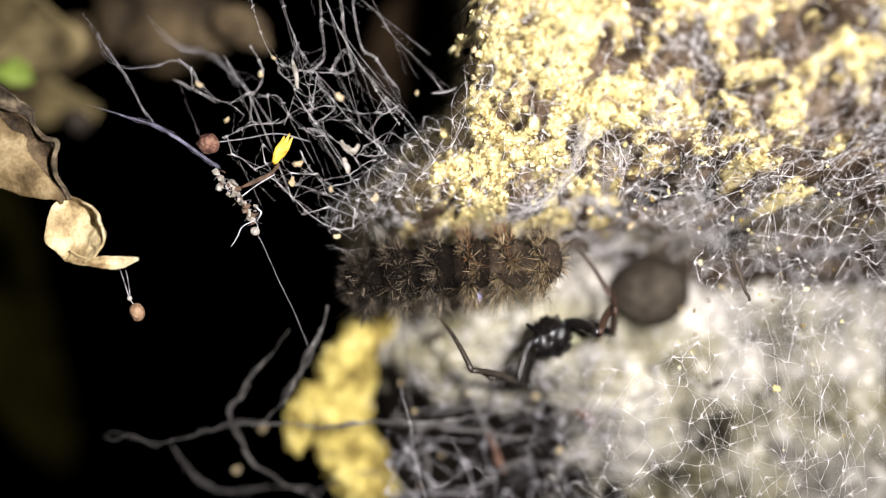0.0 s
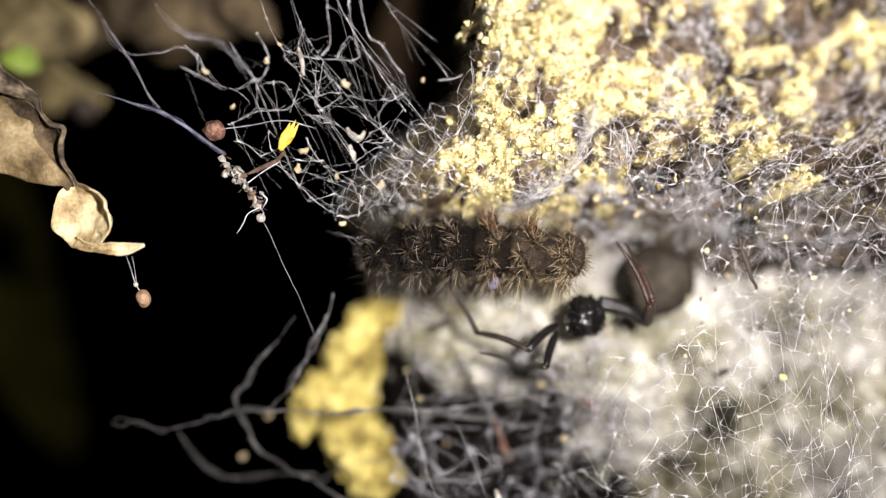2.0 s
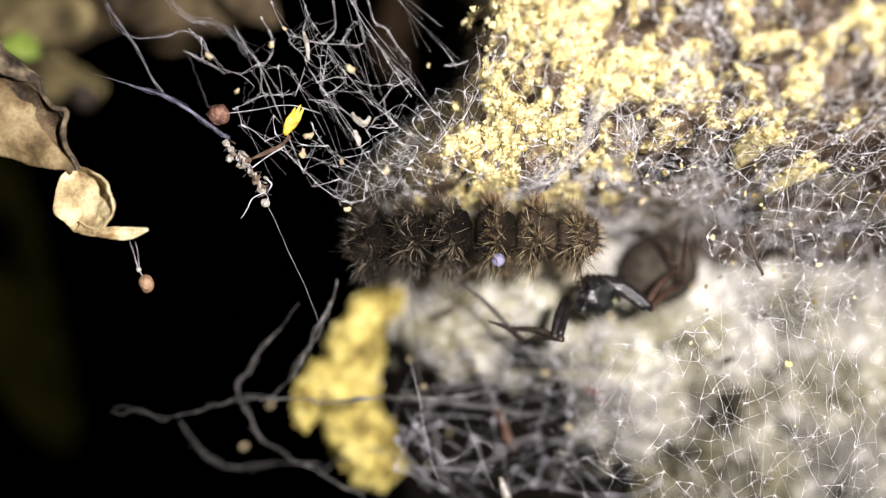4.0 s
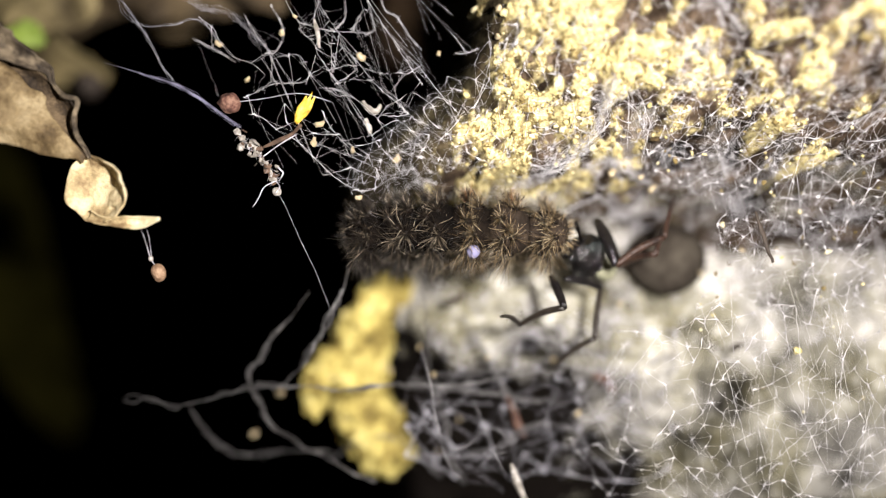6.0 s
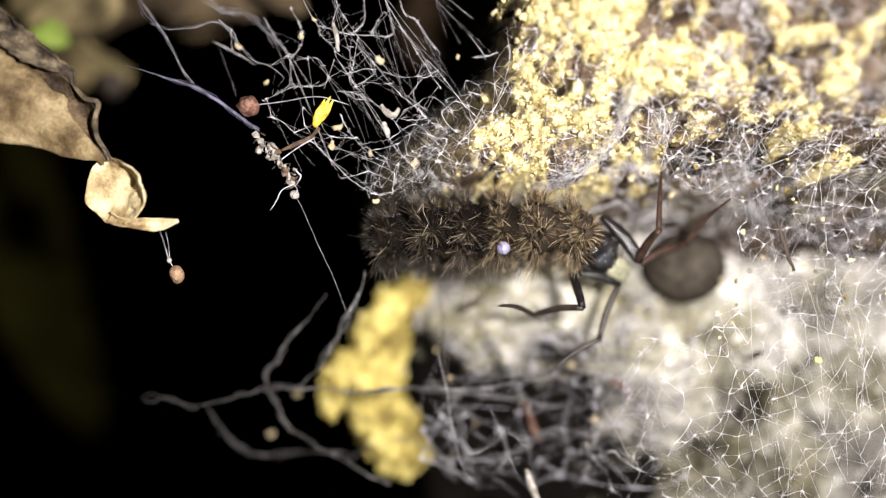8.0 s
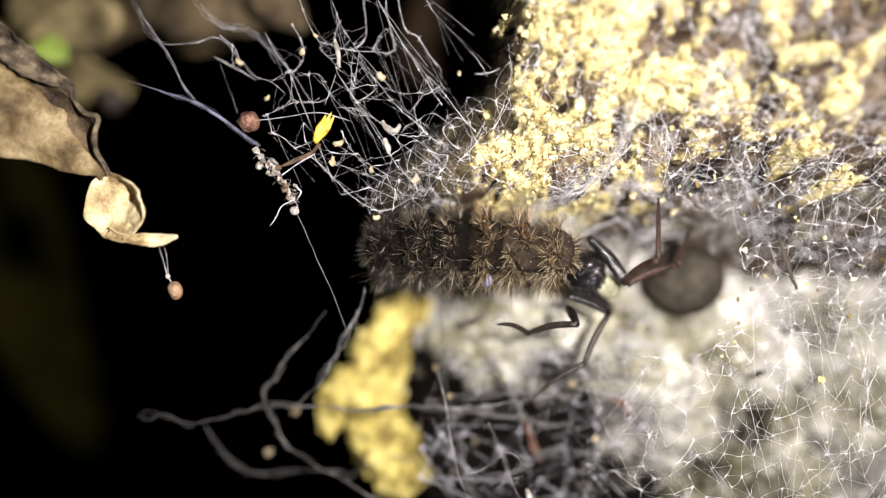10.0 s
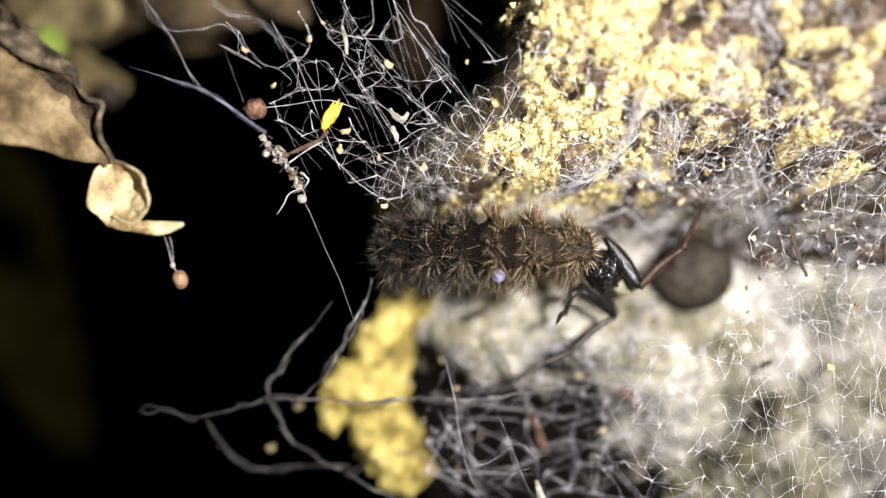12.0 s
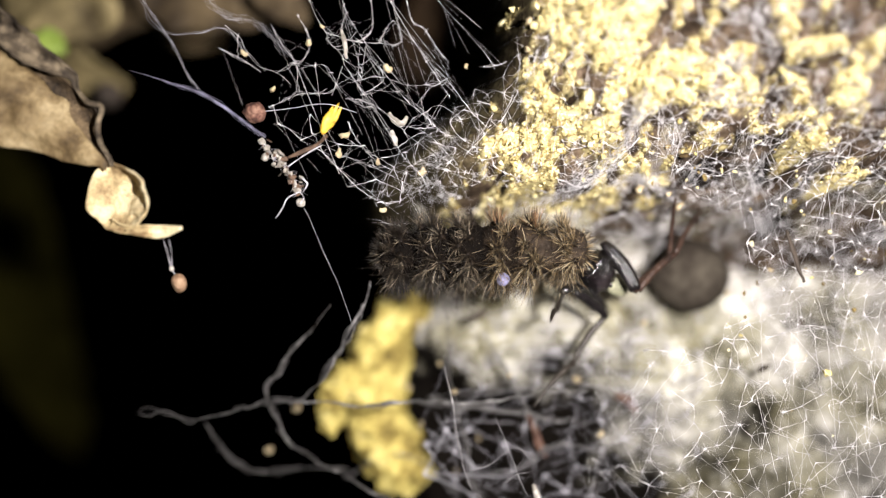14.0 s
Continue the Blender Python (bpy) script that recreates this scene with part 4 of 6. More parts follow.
# ---- dead leaf ----
def ribbon(points, halves, cup, fold, cols=25, steps=10, seed=51, low=1.0):
    """A strip of leaf along a line: half widths, how far it cups to or from the eye, and a margin folded forward."""
    centre = smooth_line(points, steps)
    n = len(centre)
    s = np.linspace(0, 1, n)
    at = np.linspace(0, 1, len(halves))
    half = np.interp(s, at, halves)
    way = np.gradient(centre, axis=0)
    way /= np.linalg.norm(way, axis=1)[:, None]
    side = np.cross(way, (0, 1, 0))
    side /= np.linalg.norm(side, axis=1)[:, None]
    w = np.linspace(-1, 1, cols)
    v = []
    for i in range(n):
        wave = 1 + 0.22 * math.sin(i * 0.55) + 0.12 * math.sin(i * 1.3 + 1)
        edge = np.interp(w, [-1, 0.30, 0.42, 0.84, 0.92, 1.0], [0, 0, 0.02, 0.78, 0.84, 0.74]) * fold * wave
        out = half[i] * np.where(w > 0, w * (1 + 0.05 * (wave - 1) * fold), w * low)
        back = cup * half[i] * w ** 2 - edge * half[i]
        v.append(centre[i] + side[i] * out[:, None] + np.array([0, 1, 0]) * back[:, None])
    v = np.concatenate(v)
    v += lumps(v, 2.4, seed, 3)[:, None] * np.array([0.3, 0.8, 0.3]) * np.minimum(1, np.repeat(half, cols) / 3)[:, None]
    v += lumps(v, 0.9, seed + 1, 2)[:, None] * np.array([0.30, 0.35, 0.30]) * np.minimum(1, np.repeat(half, cols) / 1.2)[:, None]
    return v, [(i * cols + j, (i + 1) * cols + j, (i + 1) * cols + j + 1, i * cols + j + 1) for i in range(n - 1) for j in range(cols - 1)]


def loft(upper, lower, bulge, seed, rows=40, cols=26):
    """A sheet of leaf between two margins, arched towards the eye."""
    def resampled(points):
        line = smooth_line(points, 12)
        far = np.concatenate([[0], np.cumsum(np.linalg.norm(np.diff(line, axis=0), axis=1))])
        return np.stack([np.interp(np.linspace(0, far[-1], rows), far, line[:, k]) for k in range(3)], 1)
    a, b = resampled(upper), resampled(lower)
    w = np.linspace(0, 1, cols)
    wide = np.linalg.norm(a - b, axis=1)
    v = a[:, None] * (1 - w)[None, :, None] + b[:, None] * w[None, :, None]
    v[:, :, 1] -= bulge * wide[:, None] * (np.sin(w * np.pi) ** 0.8)[None]
    v = v.reshape(-1, 3)
    v = v + lumps(v, 2.6, seed, 3)[:, None] * np.array([0.25, 0.9, 0.25]) * np.minimum(1, np.repeat(wide, cols) / 5)[:, None]
    return v, [(i * cols + j, (i + 1) * cols + j, (i + 1) * cols + j + 1, i * cols + j + 1) for i in range(rows - 1) for j in range(cols - 1)]


def dead_leaf():
    leaf = tagged(new("dead_leaf"), "curled dry brown leaf with a twisted tip", "leaf")
    pieces = [("blade", loft([(-55.9, -4.0, 25.6), (-50.6, -4.0, 21.4), (-45.1, -3.0, 17.5), (-43.6, -3.0, 15.6), (-42.1, -3.0, 14.9), (-42.0, -3.0, 13.7), (-40.4, -3.0, 11.5), (-38.4, -3.0, 9.1), (-37.7, -3.0, 8.0)],
                             [(-55.9, -4.0, 11.9), (-50.6, -4.0, 10.5), (-45.1, -3.0, 9.5), (-42.7, -3.0, 8.6), (-40.3, -3.0, 8.2), (-38.6, -3.0, 8.1), (-37.8, -3.0, 7.6)], 0.12, 51)),
              ("margin", ribbon([(-54.7, -4.0, 28.0), (-50.6, -4.0, 24.1), (-48.2, -4.0, 22.3), (-45.2, -4.0, 20.0), (-42.8, -4.0, 18.4), (-41.4, -3.0, 17.5), (-40.9, -3.0, 16.1), (-39.5, -4.0, 14.7), (-38.0, -4.0, 14.1), (-38.4, -4.0, 12.2), (-38.1, -4.0, 10.5), (-37.6, -3.0, 9.0), (-37.2, -3.0, 8.1)],
                                [1.7, 1.9, 1.3, 1.3, 0.8, 0.4, 0.10, 0.10, 0.12, 0.09, 0.10, 0.12, 0.1], -0.9, 0.0, 15, 10, 54)),
              ("tip", ribbon([(-37.6, -2.0, 2.1), (-36.2, -2.5, 1.5), (-34.0, -3.0, 1.3), (-31.8, -3.0, 1.2), (-29.5, -4.0, 1.6)], [0.5, 0.4, 0.34, 0.55, 0.52, 0.03], -0.9, 0.0, 13, 8, 53))]
    # sheet filling the gap behind the margin, coloured dark as if in shadow
    pieces.append(("fold", loft([(-54.7, -3.6, 27.0), (-48.2, -3.6, 21.4), (-42.8, -3.6, 17.6), (-40.9, -2.8, 16.0), (-38.4, -3.4, 13.6), (-38.3, -3.4, 11.0), (-37.4, -2.8, 8.4)],
                                [(-55.9, -3.2, 25.0), (-50.6, -3.2, 20.9), (-45.1, -2.4, 17.0), (-43.6, -2.4, 15.2), (-42.0, -2.4, 13.2), (-40.4, -2.4, 11.0), (-38.0, -2.6, 8.0)], -0.35, 55)))
    centre = np.array((-36.5, -2.5, 5.1))

    def bowl(u, v):
        r, a = u, v * 2 * np.pi
        x, z = 3.5 * r * np.cos(a), 4.0 * r * np.sin(a)
        neck = np.clip((z / 3.75 - 0.35) / 0.65, 0, 1) ** 1.5
        deep = 1.4 - 2.3 * r ** 2.4 * (1 + 0.45 * np.cos(a - 0.4)) * (1 - 0.7 * neck)
        p = np.stack([x * (1 - 0.75 * neck) - 1.35 * neck, deep, z], 1)
        return p + lumps(p, 2.1, 52, 3)[:, None] * np.array([0.4, 0.95, 0.4]) * (r[:, None] + 0.2) + centre
    pieces.append(("curl", grid(26, 80, bowl)))
    for name, (v, f) in pieces:
        ob = part(name, v, f, {"blade": DEAD_LEAF, "margin": GREY_LEAF, "fold": FOLD_SHADE}.get(name, PALE_LEAF), leaf)
        ob.modifiers.new("thickness", "SOLIDIFY").thickness = 0.18 * MM
    return leaf


dead_leaf()


# ---- twig with lichen below the caterpillar ----
def lichen_twig():
    twig = tagged(new("lichen_twig"), "short broken twig thickly grown with yellow lichen", "twig")
    coats = []
    for name, points, radii, sides in (
            ("wood", [(-9.8, 21.0, -10.6), (-10.3, 21.0, -14.6), (-11.0, 21.0, -20.0), (-9.3, 21.0, -25.4), (-6.8, 21.0, -30.1), (-5.8, 21.0, -32.2)], [2.2, 3.5, 3.6, 3.9, 3.9, 3.4, 1.2], 36),
            ("side_shoot", [(-13.6, 18.0, -15.7), (-15.4, 18.0, -18.2), (-16.3, 18.0, -20.7), (-16.6, 18.0, -24.0)], [0.9, 1.2, 1.4, 1.7, 0.9], 20),
            ("stub", [(-9.8, 21.0, -11.8), (-7.4, 21.0, -9.0), (-5.2, 21.5, -7.4), (-3.6, 22.0, -7.2)], [2.2, 2.7, 2.3, 1.1], 20)):
        line = smooth_line(points, 8)
        v, f = tube(line, radii, sides)
        v = v + (0.34 * lumps(v, 2.2, 61, 3) + 0.14 * lumps(v, 0.8, 63, 2))[:, None] * (v - np.repeat(line, sides, 0))
        part(name, v, f, LICHEN_TWIG, twig)
        coats.append(v)
    v = np.concatenate(coats)
    pick = rng.integers(0, len(v), 1500)
    gv, gf = scattered(v[pick] + rng.normal(0, 0.12, (1500, 3)), np.exp(rng.normal(-1.15, 0.45, 1500)).clip(0.12, 0.7), BALL_1)
    part("lichen_coat", gv, gf, LICHEN_TWIG, twig, "crumbly yellow lichen grains", False)
    return twig


lichen_twig()


# ---- blurred litter behind ----
def litter_leaf(centre, size, turn, mat, name, label):
    def at(u, v):
        a, b = 2 * u - 1, 2 * v - 1
        w = np.sqrt(np.clip(1 - a ** 2, 0, 1)) * (1 - 0.25 * a)
        p = np.stack([a * size[0], 0.25 * size[0] * a ** 2 - 0.3 * size[1] * (b * w) ** 2, b * w * size[1]], 1)
        return p + lumps(p, 3, int(abs(centre[0] * 7)) + 3, 3)[:, None] * np.array([0.8, 2.2, 0.8])
    v, f = grid(25, 13, at)
    ob = part(name, turned(v, *turn) + np.array(centre), f, mat)
    ob.modifiers.new("thickness", "SOLIDIFY").thickness = 0.25 * MM
    return tagged(ob, label, "leaf")


for place, size, turn, mat, name, label in (
        ((-56.3, 26.0, 34.4), (9, 6), (10, 20, -10), LITTER, "litter_leaf", "brown withered leaf in the litter behind"),
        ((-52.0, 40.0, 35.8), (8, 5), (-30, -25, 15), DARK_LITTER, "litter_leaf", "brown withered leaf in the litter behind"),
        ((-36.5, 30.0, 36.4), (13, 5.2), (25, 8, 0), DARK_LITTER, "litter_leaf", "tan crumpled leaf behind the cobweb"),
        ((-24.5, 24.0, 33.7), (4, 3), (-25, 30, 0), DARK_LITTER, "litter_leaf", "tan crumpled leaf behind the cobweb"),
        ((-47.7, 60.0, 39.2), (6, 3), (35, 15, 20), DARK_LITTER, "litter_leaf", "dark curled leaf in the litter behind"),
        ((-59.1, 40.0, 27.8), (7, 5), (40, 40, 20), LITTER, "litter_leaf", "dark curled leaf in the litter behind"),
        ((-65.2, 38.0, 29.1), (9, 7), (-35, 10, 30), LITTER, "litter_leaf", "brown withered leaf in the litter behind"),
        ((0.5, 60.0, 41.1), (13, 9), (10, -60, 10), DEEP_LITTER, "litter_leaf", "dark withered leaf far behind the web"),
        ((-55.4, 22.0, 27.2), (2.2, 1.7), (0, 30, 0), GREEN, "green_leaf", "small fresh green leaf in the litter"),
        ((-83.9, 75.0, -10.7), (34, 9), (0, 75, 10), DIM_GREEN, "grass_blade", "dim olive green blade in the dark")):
    litter_leaf(place, size, turn, mat, name, label)


# ---- small debris in the silk ----
def bit(name, place, size, turn, mat, label, category, rough=0.15, lump=0.6, seed=1, shape=BALL_3):
    v, f = blob(size, rough, lump, seed, shape)
    ob = part(name, turned(v, *turn), f, mat)
    ob.location = Vector(place) * MM
    return tagged(ob, label, category)


bit("red_seed", (-22.7, -1.0, 14.2), (1.25, 0.8, 1.05), (10, 15, 0), RED_SEED, "round reddish brown seed caught in silk", "seed", 0.4, 0.5)
bit("silk_knot", (-31.1, -2.0, -2.7), (0.28, 0.25, 0.32), (0, 0, 0), HUSK, "white knot of silk above a seed", "debris", 0.06)
bit("hanging_seed", (-30.3, -2.0, -4.3), (0.8, 0.72, 1.0), (0, -15, 0), TAN_SEED, "tan brown seed hanging from the leaf by silk", "seed", 0.22)


bit("litter_lump", (-52.0, 34.0, 22.4), (2.0, 1.8, 2.0), (0, 0, 0), DARK_BIT, "round brown lump in the litter behind", "litter", 0.5, 1.5)


def yellow_bud():
    bud = tagged(new("flower_bud"), "bright yellow pointed bud on a curved brown stalk", "bud")
    centre = np.array((-14.3, -2.0, 13.5))
    for k, (turn, size) in enumerate((((0, 27, 0), (0.42, 0.40, 1.95)), ((6, 22, 20), (0.40, 0.30, 1.6)), ((-8, 32, -20), (0.36, 0.30, 1.5)))):
        v, f = blob(size, 0.10, 0.5, 90 + k)
        v[:, :2] *= np.interp(v[:, 2], [-1.7, 0, 1.7], [1.0, 1.0, 0.25])[:, None]
        part("sepal", turned(v, *turn) + centre + np.array([(0, 0, 0), (-0.35, -0.2, -0.1), (0.35, 0.1, 0)][k]), f, YELLOW_BUD, bud)
    v, f = tube(smooth_line([(-14.8, -2.0, 11.6), (-15.9, -1.0, 10.8), (-17.3, -1.0, 10.1), (-19.0, -1.0, 9.4)]), [0.22, 0.16, 0.24, 0.26, 0.12], 10)
    part("stalk", v + lumps(v, 0.5, 92)[:, None] * 0.08, f, BROWN_STALK, bud, "brown shrivelled stalk")
    return bud


yellow_bud()


def husk_clump():
    clump = tagged(new("husk_clump"), "hanging clump of whitish husks and silk fluff", "debris")
    line = smooth_line([(-21.6, -1.0, 10.8), (-20.3, -1.0, 9.4), (-19.3, -1.0, 8.4), (-18.4, -1.0, 7.1), (-17.7, -1.0, 5.7)], 6)
    for k in range(52):
        c = line[int(rng.integers(0, len(line)))] + rng.normal(0, 0.40, 3)
        v = BALL_1[0] * (1 + 0.4 * rng.normal(size=(len(BALL_1[0]), 1)).clip(-1.4, 1.4)) * rng.uniform(0.06, 0.48, 3)
        f = BALL_1[1]
        part("husk_flake", turned(v, *rng.uniform(0, 180, 3)) + c, f, HUSK if k % 3 else BROWN_STALK, clump, smooth=False)
    for points in ([(-17.7, -1.0, 5.7), (-19.0, -1.0, 5.0), (-19.5, -1.0, 4.0), (-20.3, -1.0, 2.8)], [(-18.1, -1.0, 6.0), (-17.3, -1.0, 5.2), (-17.5, -2.0, 4.3)],
                   [(-17.5, -1.0, 7.2), (-16.9, -1.0, 6.6), (-17.3, -1.0, 5.7)], [(-19.0, -1.0, 8.4), (-17.2, -1.0, 9.7), (-15.3, -1.0, 10.8)]):
        v, f = tube(smooth_line(points), [0.07, 0.05, 0.08, 0.04], 7)
        part("silk_curl", v + lumps(v, 0.5, 7)[:, None] * 0.1, f, SILK_GREY, clump)
    v, f = tubes(bursts(line[::3], 7, 1.1, 0.012))
    part("silk_fluff", v, f, SILK_GREY, clump, "grey silk fluff")
    v, f = blob((0.42, 0.4, 0.4), 0.3, 0.5, 130, BALL_2)
    part("husk_flake", v + np.array((-17.6, -1.0, 4.5)), f, HUSK, clump)
    return clump


husk_clump()
for points, radii, label in (
        ([(-8.2, 1.0, 14.7), (-7.7, 1.0, 13.9), (-6.8, 1.0, 13.5), (-6.2, 1.0, 14.3)], [0.22, 0.34, 0.34, 0.2], "small curved white husk caught in the web"),
        ([(-8.0, 1.0, 12.7), (-7.6, 1.0, 11.8), (-7.5, 1.0, 11.0)], [0.2, 0.34, 0.2], "small white husk caught in the web"),
        ([(-13.5, 0.0, 23.6), (-13.1, 0.0, 22.0), (-12.9, 0.0, 20.4)], [0.12, 0.26, 0.14], "torn white husk caught in the web"),
        ([(8.4, 4.0, -27.0), (9.1, 4.0, -29.1), (10.2, 4.0, -31.8)], [0.2, 0.5, 0.3], "pale cream sliver of husk in the web")):
    v, f = tube(smooth_line(points), radii, 9)
    tagged(part("husk", v + lumps(v, 0.4, 8)[:, None] * 0.08, f, HUSK), label, "debris")
for points, radii, mat, name, label in (
        ([(34.6, -2.2, 2.0), (35.6, -2.2, -1.1), (36.5, -2.2, -3.6)], [0.16, 0.27, 0.24, 0.14], DARK_BIT, "dry_needle", "thin dark dry needle stuck in the web"),
        ([(35.8, 9.0, -14.7), (36.5, 9.0, -14.2), (37.2, 9.0, -14.0)], [0.2, 0.42, 0.2], DARK_BIT, "dark_speck", "dark speck of debris on the silk sheet"),
        ([(40.4, 8.0, -8.3), (40.7, 8.0, -9.0)], [0.25, 0.35, 0.2], DARK_BIT, "dark_speck", "dark speck of debris on the silk sheet"),
        ([(8.4, 11.0, -20.4), (9.3, 11.0, -22.1), (9.8, 11.0, -23.7), (10.7, 11.0, -25.5)], [0.15, 0.35, 0.55, 0.2], RUST_BIT, "dry_bract", "rust brown scrap of bract in the silk"),
        ([(20.1, 15.0, -18.5), (21.7, 15.0, -19.3), (22.6, 15.0, -20.8)], [0.3, 0.7, 0.3], RUST_BIT, "dry_bract", "rust brown scrap of bract in the silk"),
        ([(1.3, 13.0, -8.9), (2.4, 13.0, -8.5), (3.4, 13.0, -7.7)], [0.3, 0.5, 0.2], DARK_BIT, "dark_speck", "dark speck of debris in the silk"),
        ([(32.6, 4.0, 0.4), (32.9, 4.0, -0.2), (33.1, 4.0, -0.7)], [0.2, 0.4, 0.25], DARK_BIT, "dark_speck", "dark speck of debris in the silk")):
    v, f = tube(smooth_line(points), radii, 9)
    tagged(part(name, v + lumps(v, 0.5, 9, 2)[:, None] * np.array((0.22, 0.22, 0.1)), f, mat), label, "debris")


def pellets():
    first = None
    spots = [(-15.6, 0.0, 23.9), (-17.1, 0.0, 22.1), (-24.8, 3.0, 21.6), (-21.1, 1.0, 17.1), (0.3, 3.0, 20.4), (-8.5, 2.0, 19.8), (-13.6, 0.0, 10.0), (-4.5, 2.0, 8.3), (6.6, -4.0, 23.7), (6.6, -3.0, 20.9), (-8.8, 1.0, 3.9), (-13.1, 1.0, 12.1)]
    spots += [(-20.5, 16.0, -20.7), (-6.2, 16.0, -17.9), (-0.5, 10.0, -17.5), (6.2, 11.0, -15.6), (-24.2, 17.0, -26.3), (2.7, 15.0, -24.2), (-0.1, 16.0, -28.6), (23.6, 4.0, 6.2), (37.2, 0.0, 12.4), (42.9, -3.0, 12.8), (-2.3, 13.0, -14.5), (-4.6, 15.0, -22.3)]
    spots += [(47.3, 2.0, 3.0), (41.9, 3.0, 8.6), (29.5, 12.0, -15.4), (14.8, 13.0, -16.3), (36.1, 6.0, -2.4), (25.4, 6.0, 5.0), (32.8, 11.0, -5.3), (23.0, 13.0, -9.2), (20.3, 4.0, 6.8), (17.2, 10.0, -22.5), (30.6, -4.0, 15.2), (-9.4, 1.0, 9.2)]
    for k, place in enumerate(spots):
        if first is None:
            v, f = blob((0.42, 0.36, 0.50), 0.45, 0.35, 140, BALL_2)
            first = tagged(part("pellet", v, f, PELLET), "cream-coloured pellet of debris caught in silk", "debris", "pellets in the web")
            ob = first
        else:
            ob = copy_thing(first, pose(0, 0, 0))
        size = rng.uniform(0.45, 1.1)
        ob.matrix_basis = pose(*(np.array(place) * MM), *rng.uniform(0, 180, 3)) @ Matrix.Diagonal((size, size, size, 1))


pellets()


def crumbs():
    n = 420
    x, z = rng.uniform(13, 52, n), rng.uniform(-24, 15, n)
    keep = (rng.uniform(0, 1, n) < np.interp(z, [-24, -10, 3, 6, 15], [0.12, 0.18, 0.4, 0.9, 0.9])) & ~spider_place(x, z) & (x > np.where(z < 3, 30, 13))
    x, z = x[keep], z[keep]
    y = np.interp(z, [-24, -6, 4, 9, 15], [2.5, 3, 3, 0.5, -1.5]) + rng.normal(0, 0.9, len(x))
    v, f = scattered(np.stack([x, np.minimum(y, crust_depth(x, z) - 0.1), z], 1), np.exp(rng.normal(-1.75, 0.45, len(x))).clip(0.09, 0.5), BALL_2, 0.3)
    return tagged(part("debris_crumbs", v, f, LICHEN), "small cream and yellow lichen crumbs caught in silk", "debris", kind="stuff")


crumbs()


# ---- caterpillar: stiff rings that move on one line ----
RINGS = 6
UNDERSIDE = np.array([0, -0.8, -0.6])


def bristle(root, way, length, thick):
    """One stiff tapered hair, slightly bent."""
    way = way / np.linalg.norm(way)
    tip = root + way * length + rng.normal(0, 0.09, 3) * length
    return smooth_line([root, root + way * length * 0.55, tip], 2), np.array([1.0, 0.95, 0.8, 0.2]) * thick, 3


